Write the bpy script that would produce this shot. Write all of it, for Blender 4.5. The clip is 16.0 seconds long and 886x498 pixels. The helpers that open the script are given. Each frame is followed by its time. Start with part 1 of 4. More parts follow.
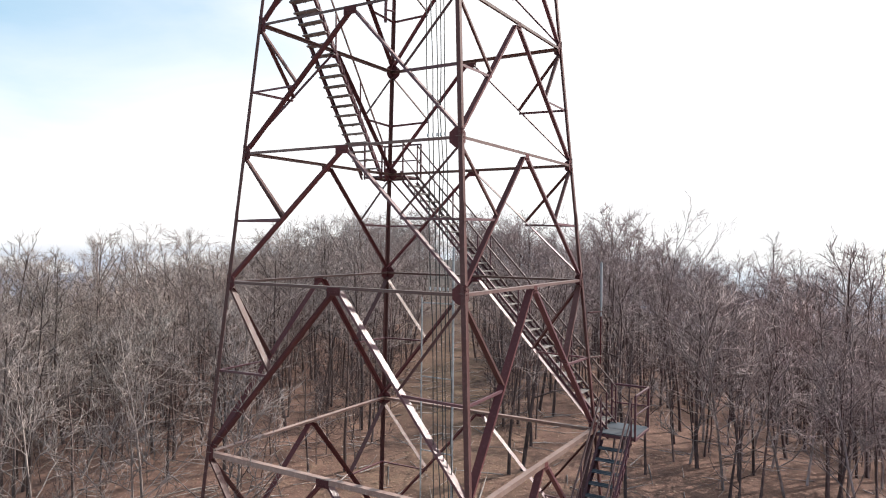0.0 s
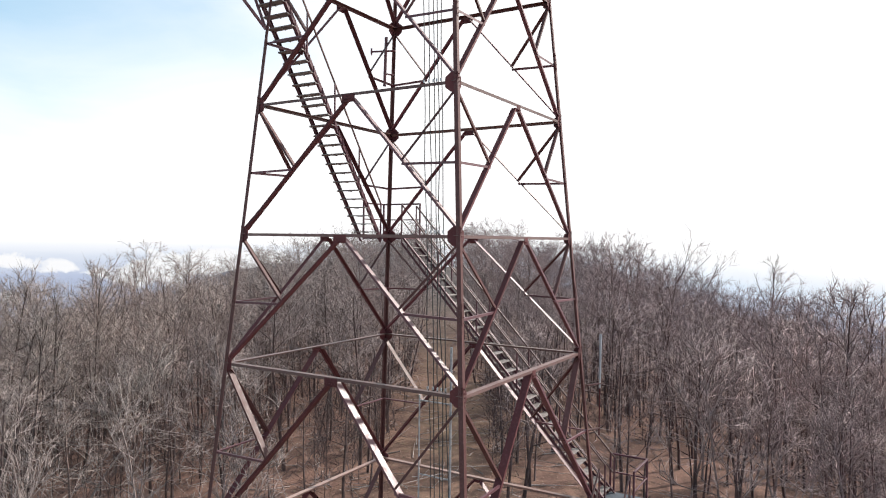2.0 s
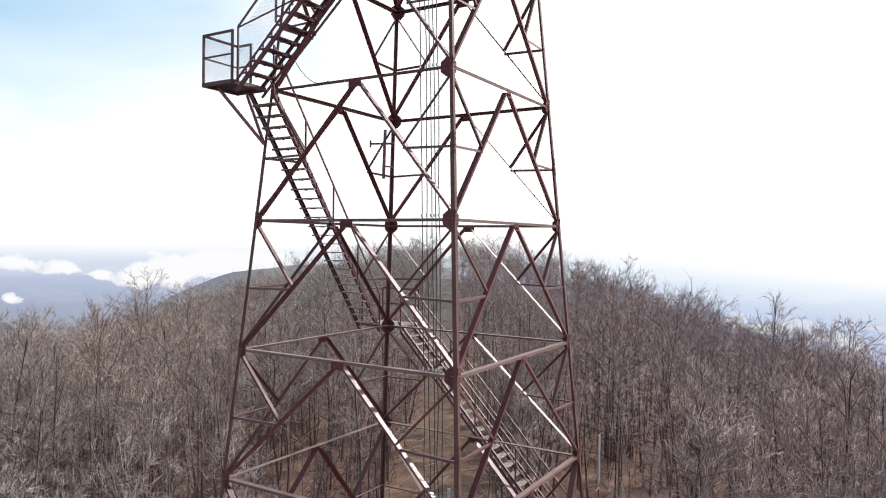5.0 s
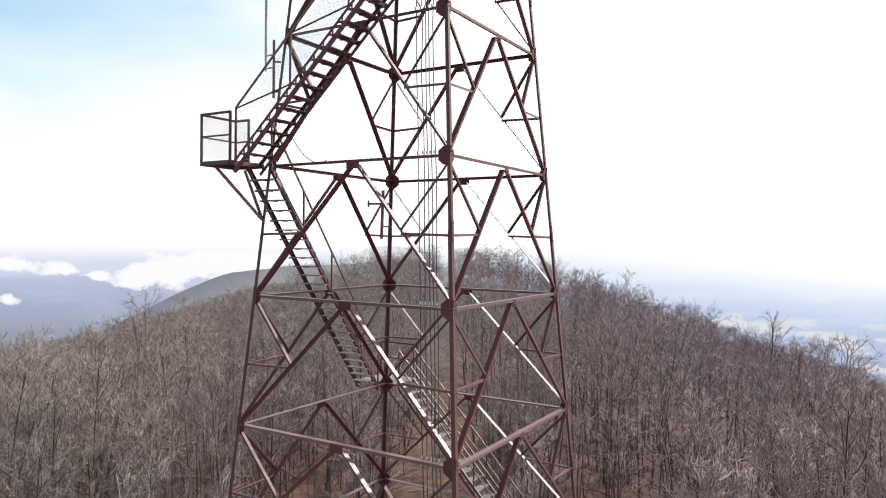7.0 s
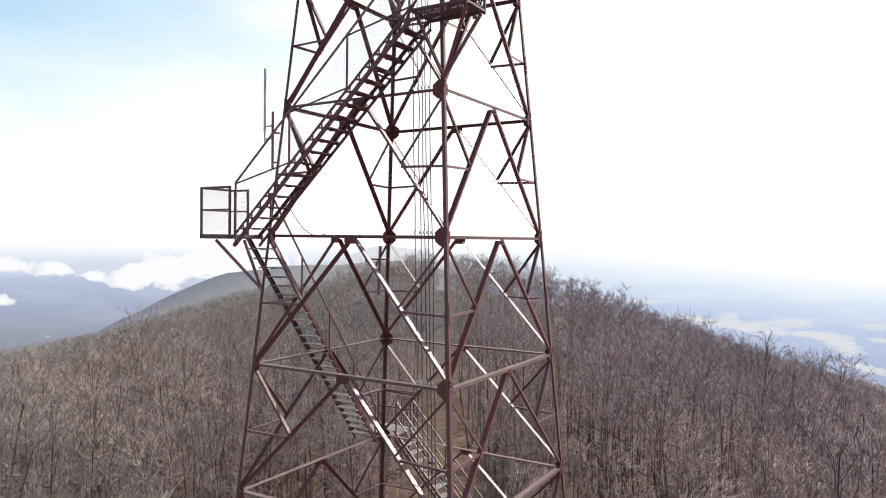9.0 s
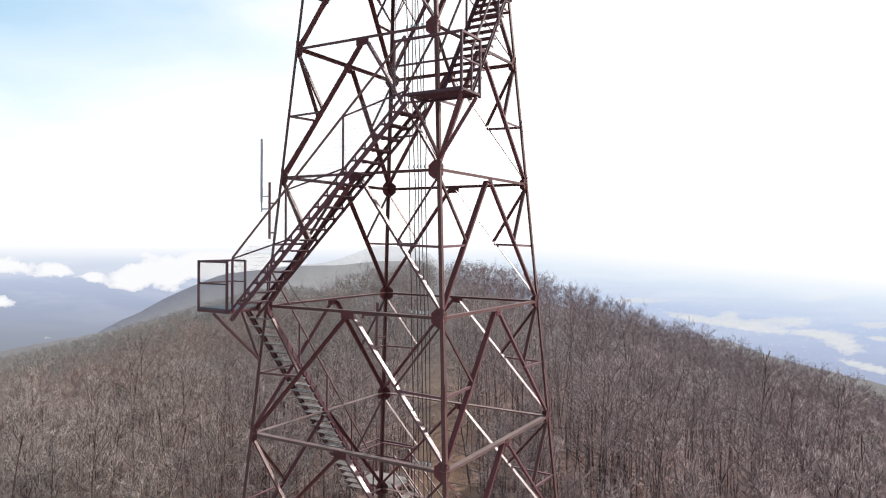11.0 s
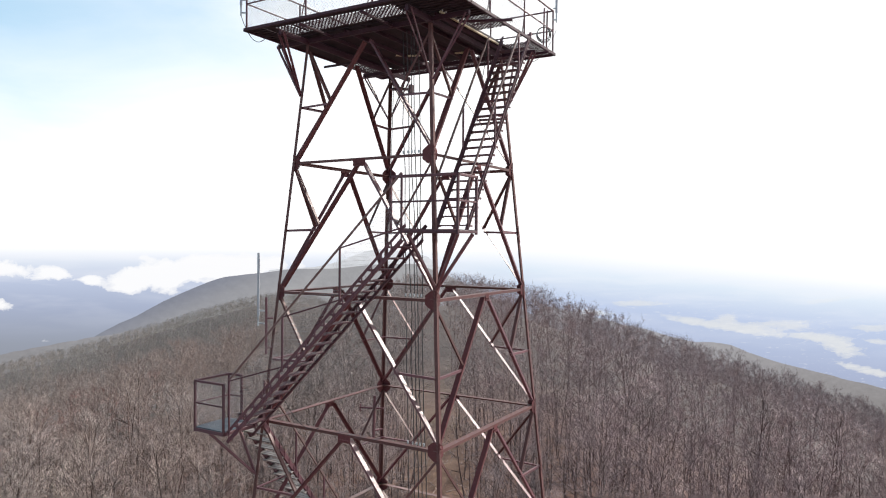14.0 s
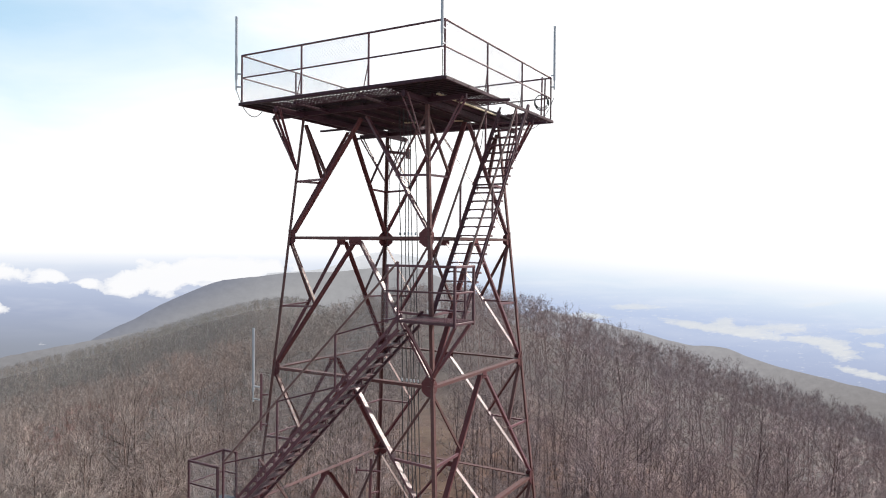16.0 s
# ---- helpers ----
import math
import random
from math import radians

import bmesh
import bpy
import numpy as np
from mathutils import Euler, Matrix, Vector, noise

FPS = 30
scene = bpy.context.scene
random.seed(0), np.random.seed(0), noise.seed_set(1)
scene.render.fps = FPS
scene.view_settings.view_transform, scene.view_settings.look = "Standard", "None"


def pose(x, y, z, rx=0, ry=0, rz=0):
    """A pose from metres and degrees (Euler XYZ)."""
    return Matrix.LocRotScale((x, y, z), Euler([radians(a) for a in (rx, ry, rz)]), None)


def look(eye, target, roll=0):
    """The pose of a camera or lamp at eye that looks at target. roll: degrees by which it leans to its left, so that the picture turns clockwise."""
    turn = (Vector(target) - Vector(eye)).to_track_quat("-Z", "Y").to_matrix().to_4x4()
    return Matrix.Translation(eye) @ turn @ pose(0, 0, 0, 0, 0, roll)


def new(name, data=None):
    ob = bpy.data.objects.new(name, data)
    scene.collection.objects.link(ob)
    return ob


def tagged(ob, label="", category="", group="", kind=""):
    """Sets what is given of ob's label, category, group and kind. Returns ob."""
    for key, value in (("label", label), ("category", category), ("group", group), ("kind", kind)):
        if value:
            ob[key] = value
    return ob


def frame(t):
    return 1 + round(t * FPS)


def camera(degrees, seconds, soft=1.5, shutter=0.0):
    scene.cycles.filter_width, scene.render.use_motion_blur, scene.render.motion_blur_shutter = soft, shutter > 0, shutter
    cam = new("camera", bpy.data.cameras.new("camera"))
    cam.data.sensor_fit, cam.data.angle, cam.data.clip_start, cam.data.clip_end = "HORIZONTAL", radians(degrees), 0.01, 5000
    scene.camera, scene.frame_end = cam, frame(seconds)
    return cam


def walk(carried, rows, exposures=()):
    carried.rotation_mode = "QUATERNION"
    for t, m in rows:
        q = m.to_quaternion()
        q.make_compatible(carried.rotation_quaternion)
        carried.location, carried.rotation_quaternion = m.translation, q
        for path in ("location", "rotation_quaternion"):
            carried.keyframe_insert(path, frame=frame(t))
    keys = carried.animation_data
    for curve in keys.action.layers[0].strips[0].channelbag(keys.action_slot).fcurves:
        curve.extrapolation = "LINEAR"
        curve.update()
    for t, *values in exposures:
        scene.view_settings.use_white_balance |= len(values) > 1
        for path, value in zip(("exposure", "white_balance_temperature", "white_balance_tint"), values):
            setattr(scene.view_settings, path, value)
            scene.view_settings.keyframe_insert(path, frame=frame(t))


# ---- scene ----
cam = camera(64.60, 16.0, soft=1.05)
# seconds, x, y, z, yaw, pitch, roll: a drone that rises beside the tower
PATH = [
    (0.0, 9.542, -14.561, 9.183, 31.060, -0.748, 0.550),
    (0.5, 9.543, -14.528, 9.678, 31.053, -0.775, 0.596),
    (1.0, 9.537, -14.500, 10.164, 31.052, -0.810, 0.641),
    (1.5, 9.528, -14.480, 10.643, 31.065, -0.829, 0.689),
    (2.0, 9.520, -14.471, 11.108, 31.093, -0.827, 0.736),
    (2.5, 9.520, -14.463, 11.556, 31.128, -0.808, 0.790),
    (3.0, 9.527, -14.452, 11.991, 31.174, -0.778, 0.844),
    (3.5, 9.538, -14.438, 12.428, 31.224, -0.731, 0.884),
    (4.0, 9.549, -14.426, 12.867, 31.277, -0.678, 0.911),
    (6.5, 9.520, -14.372, 15.097, 31.134, -0.752, 0.598),
    (7.0, 9.532, -14.424, 15.525, 31.096, -0.740, 0.625),
    (7.5, 9.554, -14.489, 15.941, 31.049, -0.728, 0.651),
    (8.0, 9.581, -14.549, 16.350, 30.978, -0.723, 0.658),
    (8.5, 9.604, -14.599, 16.751, 30.892, -0.732, 0.644),
    (9.0, 9.630, -14.635, 17.155, 30.789, -0.741, 0.614),
    (11.5, 9.697, -14.644, 19.256, 30.737, -0.783, 0.402),
    (12.0, 9.695, -14.662, 19.701, 30.719, -0.755, 0.407),
    (12.5, 9.698, -14.670, 20.154, 30.688, -0.718, 0.411),
    (13.0, 9.703, -14.663, 20.609, 30.656, -0.682, 0.418),
    (13.5, 9.704, -14.640, 21.059, 30.630, -0.630, 0.422),
    (14.0, 9.695, -14.606, 21.492, 30.607, -0.569, 0.425),
    (14.5, 9.682, -14.562, 21.921, 30.574, -0.490, 0.425),
    (15.0, 9.661, -14.524, 22.350, 30.529, -0.419, 0.427),
    (15.5, 9.636, -14.491, 22.778, 30.480, -0.362, 0.434),
    (16.0, 9.614, -14.458, 23.202, 30.423, -0.317, 0.456),
]
walk(cam, [(t, pose(x, y, z, 90 + pitch, 0, yaw) @ Matrix.Rotation(radians(roll), 4, "Z")) for t, x, y, z, yaw, pitch, roll in PATH])

# ---------------------------------------------------------------- light
SUN_AZ, SUN_EL = radians(24), radians(36)
SUN_DIR = Vector((math.sin(SUN_AZ) * math.cos(SUN_EL), math.cos(SUN_AZ) * math.cos(SUN_EL), math.sin(SUN_EL)))


class Nodes:
    """Short hand for node trees."""

    def __init__(self, tree):
        self.t = tree
        tree.nodes.clear()

    def add(self, kind, **kw):
        n = self.t.nodes.new(kind)
        for k, v in kw.items():
            if k in n.inputs:
                n.inputs[k].default_value = v
            else:
                setattr(n, k, v)
        return n

    def link(self, a, b):
        self.t.links.new(a, b)

    def ramp(self, fac, stops):
        n = self.t.nodes.new("ShaderNodeValToRGB")
        e = n.color_ramp.elements
        while len(e) < len(stops):
            e.new(0.5)
        for el, (p, c) in zip(e, stops):
            el.position, el.color = p, (c, c, c, 1) if not hasattr(c, "__len__") else (*c, 1)
        self.link(fac, n.inputs[0])
        return n.outputs[0]

    def mix(self, fac, a, b, blend="MIX"):
        n = self.t.nodes.new("ShaderNodeMix")
        n.data_type, n.blend_type = "RGBA", blend
        for sock, v in ((n.inputs[0], fac), (n.inputs[6], a), (n.inputs[7], b)):
            if hasattr(v, "is_linked"):
                self.link(v, sock)
            else:
                sock.default_value = v if not hasattr(v, "__len__") else (*v, 1)
        return n.outputs[2]

    def math(self, op, a, b=0.0, clamp=False):
        n = self.t.nodes.new("ShaderNodeMath")
        n.operation, n.use_clamp = op, clamp
        for sock, v in zip(n.inputs, (a, b)):
            if hasattr(v, "is_linked"):
                self.link(v, sock)
            else:
                sock.default_value = v
        return n.outputs[0]

    def noise(self, vec, scale, detail=4.0, rough=0.55, dist=0.0):
        n = self.t.nodes.new("ShaderNodeTexNoise")
        n.inputs["Scale"].default_value, n.inputs["Detail"].default_value = scale, detail
        n.inputs["Roughness"].default_value, n.inputs["Distortion"].default_value = rough, dist
        if vec is not None:
            self.link(vec, n.inputs["Vector"])
        return n.outputs[0]


def make_world():
    world = bpy.data.worlds.new("sky")
    world.use_nodes = True
    scene.world = world
    n = Nodes(world.node_tree)
    sky = n.add("ShaderNodeTexSky", sky_type="NISHITA", sun_disc=False, sun_elevation=SUN_EL, sun_rotation=SUN_AZ)
    sky.dust_density, sky.air_density, sky.altitude = 2.0, 1.0, 900
    co = n.add("ShaderNodeTexCoord").outputs["Generated"]
    # thin high cloud, denser towards the sun's side and towards the horizon
    side = n.add("ShaderNodeVectorMath", operation="DOT_PRODUCT")
    n.link(co, side.inputs[0])
    side.inputs[1].default_value = (0.45, 0.89, 0)
    sep = n.add("ShaderNodeSeparateXYZ")
    n.link(co, sep.inputs[0])
    stretch = n.add("ShaderNodeVectorMath", operation="MULTIPLY")
    n.link(co, stretch.inputs[0])
    stretch.inputs[1].default_value = (1, 1, 3.0)
    cloud = n.noise(stretch.outputs[0], 2.6, 6, 0.55, 0.4)
    f = n.math("ADD", n.math("MULTIPLY", side.outputs["Value"], 1.5), n.math("MULTIPLY", n.math("SUBTRACT", cloud, 0.5), 1.3))
    f = n.math("ADD", f, 0.38)
    low = n.math("MULTIPLY", n.math("SUBTRACT", 0.2, sep.outputs[2]), 4.5)
    f = n.math("ADD", f, n.math("MAXIMUM", low, -0.3))
    fac = n.math("MULTIPLY", f, 1.0, True)
    blue = n.mix(1.0, sky.outputs[0], (SKY_BLUE, SKY_BLUE, SKY_BLUE), "MULTIPLY")
    blue = n.mix(0.55, blue, (5.3, 7.6, 8.3))
    # the clear sky is deepest opposite the sun
    blue = n.mix(1.0, blue, n.ramp(n.math("ADD", n.math("MULTIPLY", side.outputs["Value"], 0.5), 0.5), [(0.0, 0.5), (0.4, 1.0)]), "MULTIPLY")
    col = n.mix(fac, blue, (SKY_WHITE, SKY_WHITE, SKY_WHITE * 1.01))
    bg = n.add("ShaderNodeBackground", Strength=0.1)
    n.link(col, bg.inputs[0])
    out = n.add("ShaderNodeOutputWorld")
    n.link(bg.outputs[0], out.inputs[0])


SKY_BLUE, SKY_WHITE = 2.6, 11.5
make_world()
sun = new("sun", bpy.data.lights.new("sun", "SUN"))
sun.data.energy, sun.data.angle, sun.data.color = 6.0, radians(0.6), (1.0, 0.94, 0.86)
sun.matrix_world = look(SUN_DIR * 60, (0, 0, 0))
scene.view_settings.exposure = 0.0


# ---------------------------------------------------------------- materials
def material(name):
    m = bpy.data.materials.new(name)
    m.use_nodes = True
    n = Nodes(m.node_tree)
    b = n.add("ShaderNodeBsdfPrincipled")
    out = n.add("ShaderNodeOutputMaterial")
    n.link(b.outputs[0], out.inputs[0])
    return m, n, b


def bump(n, b, height, strength, distance):
    k = n.add("ShaderNodeBump", Strength=strength, Distance=distance)
    n.link(height, k.inputs["Height"])
    n.link(k.outputs[0], b.inputs["Normal"])


def mat_paint(name, base, rust, amount=0.5, rough=0.5, gloss=0.5):
    """Old oil paint on steel with rust and chalking."""
    m, n, b = material(name)
    co = n.add("ShaderNodeTexCoord").outputs["Object"]
    big, fine = n.noise(co, 1.3, 5, 0.6, 0.5), n.noise(co, 14, 5, 0.65)
    rnd = n.add("ShaderNodeObjectInfo").outputs["Random"]
    c = n.mix(n.ramp(big, [(0.38, 0.0), (0.68, amount)]), base, rust)
    c = n.mix(n.ramp(fine, [(0.5, 0.0), (0.75, 0.6)]), c, tuple(min(1, v * 1.7 + 0.02) for v in base))
    c = n.mix(1.0, c, n.ramp(rnd, [(0.0, 0.78), (1.0, 1.15)]), "MULTIPLY")
    n.link(c, b.inputs["Base Color"])
    n.link(n.ramp(fine, [(0.3, rough - 0.12), (0.7, rough + 0.2)]), b.inputs["Roughness"])
    b.inputs["Specular IOR Level"].default_value = gloss
    bump(n, b, fine, 0.25, 0.004)
    return m


def mat_metal(name, base, rough=0.45, metal=0.7):
    m, n, b = material(name)
    co = n.add("ShaderNodeTexCoord").outputs["Object"]
    f = n.noise(co, 9, 5, 0.6)
    n.link(n.mix(n.ramp(f, [(0.35, 0.0), (0.7, 1.0)]), base, tuple(v * 0.6 for v in base)), b.inputs["Base Color"])
    n.link(n.ramp(f, [(0.3, rough - 0.1), (0.7, rough + 0.2)]), b.inputs["Roughness"])
    b.inputs["Metallic"].default_value = metal
    return m


def mat_plain(name, base, rough=0.6, var=0.35, scale=8.0):
    m, n, b = material(name)
    co = n.add("ShaderNodeTexCoord").outputs["Object"]
    f = n.noise(co, scale, 5, 0.6)
    n.link(n.mix(n.ramp(f, [(0.3, 0.0), (0.7, 1.0)]), tuple(v * (1 - var) for v in base), tuple(min(1, v * (1 + var)) for v in base)), b.inputs["Base Color"])
    b.inputs["Roughness"].default_value = rough
    return m


def mat_bark(name, dark, light, rough=0.85):
    m, n, b = material(name)
    co = n.add("ShaderNodeTexCoord").outputs["Object"]
    geo = n.add("ShaderNodeNewGeometry")
    stretch = n.add("ShaderNodeVectorMath", operation="MULTIPLY")
    n.link(co, stretch.inputs[0])
    stretch.inputs[1].default_value = (14, 14, 2.5)
    f = n.noise(stretch.outputs[0], 1.0, 5, 0.65)
    patch = n.noise(geo.outputs["Position"], 0.03, 5, 0.62)
    kinds = n.noise(geo.outputs["Position"], 0.17, 2, 0.5)
    rnd = n.add("ShaderNodeObjectInfo").outputs["Random"]
    c = n.mix(n.ramp(f, [(0.35, 0.0), (0.7, 1.0)]), dark, light)
    c = n.mix(n.ramp(patch, [(0.42, 0.0), (0.6, 0.75)]), c, tuple(v * s for v, s in zip(light, (0.66, 0.59, 0.56))))
    warm = n.noise(geo.outputs["Position"], 0.013, 4, 0.6)
    c = n.mix(n.ramp(warm, [(0.52, 0.0), (0.64, 0.3)]), c, tuple(v * s for v, s in zip(light, (1.08, 0.84, 0.76))))
    c = n.mix(1.0, c, n.ramp(kinds, [(0.32, 0.84), (0.68, 1.16)]), "MULTIPLY")
    isl = geo.outputs["Random Per Island"]
    c = n.mix(1.0, c, n.ramp(isl, [(0.0, 0.62), (1.0, 1.38)]), "MULTIPLY")
    c = n.mix(1.0, c, n.ramp(rnd, [(0.0, 0.8), (1.0, 1.18)]), "MULTIPLY")
    # greyer stands on one side of the ridge, purple-brown on the other
    across = n.add("ShaderNodeVectorMath", operation="DOT_PRODUCT")
    n.link(geo.outputs["Position"], across.inputs[0])
    across.inputs[1].default_value = (0.853, 0.522, 0)
    stand = n.math("ADD", n.math("MULTIPLY", across.outputs["Value"], 0.03), n.math("MULTIPLY", n.math("SUBTRACT", patch, 0.5), 1.5))
    c = n.mix(1.0, c, n.mix(n.math("ADD", stand, 0.5, True), (1.09, 1.10, 1.08), (1.06, 0.965, 1.04)), "MULTIPLY")
    n.link(c, b.inputs["Base Color"])
    b.inputs["Roughness"].default_value = rough
    bump(n, b, f, 0.5, 0.02)
    return m


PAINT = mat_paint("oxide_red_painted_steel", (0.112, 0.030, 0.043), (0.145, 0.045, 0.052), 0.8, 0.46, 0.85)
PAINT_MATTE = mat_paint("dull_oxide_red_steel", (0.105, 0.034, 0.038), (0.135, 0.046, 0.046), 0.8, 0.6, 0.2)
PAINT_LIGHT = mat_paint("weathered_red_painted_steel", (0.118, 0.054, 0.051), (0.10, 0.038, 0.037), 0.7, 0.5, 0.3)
# lit copies of the tower paint: the lower rings' sunlight is in the colour
PAINT_LIT = mat_paint("sunlit_red_painted_steel", (0.165, 0.098, 0.088), (0.11, 0.05, 0.047), 0.75, 0.42)
PAINT_LIT_PINK = mat_paint("sunlit_pink_painted_steel", (0.34, 0.232, 0.20), (0.17, 0.08, 0.068), 0.55, 0.45)
STAIR = mat_paint("stair_steel", (0.087, 0.031, 0.042), (0.112, 0.042, 0.048), 0.6, 0.5)
RAIL = mat_paint("handrail_steel", (0.15, 0.085, 0.08), (0.10, 0.05, 0.045), 0.6, 0.4)
TREAD = mat_paint("worn_tread_steel", (0.25, 0.222, 0.21), (0.13, 0.085, 0.078), 0.5, 0.5)
PLATE = mat_paint("landing_plate_steel", (0.075, 0.09, 0.112), (0.08, 0.068, 0.065), 0.45, 0.6, 0.2)
PLANK = mat_plain("cream_painted_plank", (0.55, 0.47, 0.33), 0.7, 0.3, 5.0)
# both darkened so that the shade under the deck is in the colour
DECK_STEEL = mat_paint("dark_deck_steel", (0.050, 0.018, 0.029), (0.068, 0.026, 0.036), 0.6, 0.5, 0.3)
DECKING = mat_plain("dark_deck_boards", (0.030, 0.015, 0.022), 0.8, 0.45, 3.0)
GALV = mat_metal("galvanised_steel", (0.52, 0.54, 0.57))
WIRE = mat_metal("fence_wire", (0.5, 0.5, 0.52), 0.5, 0.4)
CABLE = mat_plain("black_cable", (0.03, 0.028, 0.03), 0.5)
FIBRE = mat_plain("grey_fibreglass", (0.37, 0.39, 0.43), 0.4, 0.1)
BARK = mat_bark("grey_brown_bark", (0.034, 0.024, 0.023), (0.145, 0.104, 0.098))
TWIG = mat_bark("bare_twigs", (0.11, 0.084, 0.080), (0.40, 0.34, 0.322), 0.7)
BRUSH = mat_bark("pale_brush", (0.15, 0.128, 0.117), (0.475, 0.415, 0.384), 0.7)
RED_TWIG = mat_bark("reddish_twigs", (0.14, 0.062, 0.055), (0.40, 0.20, 0.18), 0.5)
# three paler barks for the farther woods, with distance haze put into the colour
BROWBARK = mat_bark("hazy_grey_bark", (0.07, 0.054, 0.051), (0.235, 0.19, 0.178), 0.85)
MISTBARK = mat_bark("haze_grey_woods", (0.19, 0.175, 0.17), (0.38, 0.35, 0.335), 0.8)
FARBARK = mat_bark("haze_paled_bare_woods", (0.165, 0.138, 0.130), (0.33, 0.28, 0.265), 0.9)


# ---------------------------------------------------------------- mesh helpers
def tri_mesh(name, verts, tris, mat, smooth=False):
    verts, tris = np.asarray(verts, np.float32), np.asarray(tris, np.int32)
    me = bpy.data.meshes.new(name)
    me.vertices.add(len(verts))
    me.vertices.foreach_set("co", verts.ravel())
    me.loops.add(tris.size)
    me.loops.foreach_set("vertex_index", tris.ravel())
    me.polygons.add(len(tris))
    me.polygons.foreach_set("loop_start", np.arange(0, tris.size, 3, dtype=np.int32))
    me.update(calc_edges=True)
    if smooth:
        me.shade_smooth()
    me.materials.append(mat)
    return me


def empty(name, at=(0, 0, 0)):
    ob = new(name)
    ob.empty_display_size = 0.3
    ob.location = at
    return ob


def part(name, data, parent, label=""):
    """Links a mesh, given in world metres, as one part under a thing or a part."""
    ob = new(name, data)
    ob.parent = parent
    ob.matrix_parent_inverse = Matrix.Translation(-world_of(parent))
    if label:
        ob["label"] = label
    return ob


def world_of(ob):
    v = Vector((0, 0, 0))
    while ob:
        v += ob.location + ob.matrix_parent_inverse.translation if ob.parent else ob.location
        ob = ob.parent
    return v


class Solid:
    """Collects simple solids, in world metres, into one mesh."""

    def __init__(self):
        self.v, self.f = [], []

    def prism(self, section, p0, p1, ex, ey):
        """Extrude a 2D outline (in ex, ey) from p0 to p1, with caps."""
        p0, p1, k, s = Vector(p0), Vector(p1), len(section), len(self.v)
        for p in (p0, p1):
            for a, b in section:
                self.v.append(p + ex * a + ey * b)
        for i in range(k):
            j = (i + 1) % k
            self.f.append((s + i, s + j, s + k + j, s + k + i))
        self.f.append(tuple(s + i for i in reversed(range(k))))
        self.f.append(tuple(s + k + i for i in range(k)))
        return self

    def angle(self, p0, p1, size, t, in_face, inward, wide=None):
        """Rolled angle: one flange along in_face, one along inward, heel on the line p0-p1."""
        d = (Vector(p1) - Vector(p0)).normalized()
        a = (Vector(in_face) - d * d.dot(Vector(in_face))).normalized()
        b = (Vector(inward) - d * d.dot(Vector(inward)))
        b = (b - a * a.dot(b)).normalized()
        e, w = t * 0.35, wide or size
        return self.prism([(0, 0), (size, 0), (size, t - e), (size - e, t), (t, t), (t, w - e), (t - e, w), (0, w)], p0, p1, a, b)

    def bar(self, p0, p1, w, h, up=(0, 0, 1)):
        d = (Vector(p1) - Vector(p0)).normalized()
        up = Vector(up)
        if abs(d.dot(up)) > 0.98:
            up = Vector((1, 0, 0))
        x = d.cross(up).normalized()
        y = x.cross(d).normalized()
        c = min(w, h) * 0.12
        w, h = w / 2, h / 2
        return self.prism([(-w + c, -h), (w - c, -h), (w, -h + c), (w, h - c), (w - c, h), (-w + c, h), (-w, h - c), (-w, -h + c)], p0, p1, x, y)

    def tube(self, pts, r, sides=6):
        """A round bar through the points, one closed skin."""
        pts, s = [Vector(p) for p in pts], len(self.v)
        for i, p in enumerate(pts):
            d = (pts[min(i + 1, len(pts) - 1)] - pts[max(i - 1, 0)]).normalized()
            up = Vector((0, 0, 1)) if abs(d.z) < 0.9 else Vector((1, 0, 0))
            x = d.cross(up).normalized()
            y = x.cross(d)
            self.v += [p + (x * math.cos(2 * math.pi * k / sides) + y * math.sin(2 * math.pi * k / sides)) * r for k in range(sides)]
        for i in range(len(pts) - 1):
            a = s + i * sides
            for k in range(sides):
                m = (k + 1) % sides
                self.f.append((a + k, a + m, a + sides + m, a + sides + k))
        e = s + (len(pts) - 1) * sides
        self.f.append(tuple(s + k for k in reversed(range(sides))))
        self.f.append(tuple(e + k for k in range(sides)))
        return self

    def plate(self, outline, normal, t):
        nrm, s, k = Vector(normal).normalized() * t, len(self.v), len(outline)
        for o in (Vector((0, 0, 0)), nrm):
            self.v += [Vector(p) + o for p in outline]
        self.f.append(tuple(s + i for i in range(k)))
        self.f.append(tuple(s + k + i for i in reversed(range(k))))
        for i in range(k):
            j = (i + 1) % k
            self.f.append((s + j, s + i, s + k + i, s + k + j))
        return self

    def box(self, lo, hi):
        (x0, y0, z0), (x1, y1, z1) = lo, hi
        return self.plate([(x0, y0, z0), (x1, y0, z0), (x1, y1, z0), (x0, y1, z0)], (0, 0, 1), z1 - z0)

    def mesh(self, name, mat):
        me = bpy.data.meshes.new(name)
        me.from_pydata([tuple(v) for v in self.v], [], self.f)
        bm = bmesh.new()
        bm.from_mesh(me)
        bmesh.ops.recalc_face_normals(bm, faces=bm.faces)
        bm.to_mesh(me)
        bm.free()
        me.materials.append(mat)
        return me


# ---------------------------------------------------------------- terrain
FWD, RGT = Vector((-0.522, 0.853, 0)), Vector((0.853, 0.522, 0))


def soft(x, k=14.0):
    """0 below zero, a straight line above, with a soft bend."""
    return k * np.logaddexp(0, np.asarray(x, float) / k)


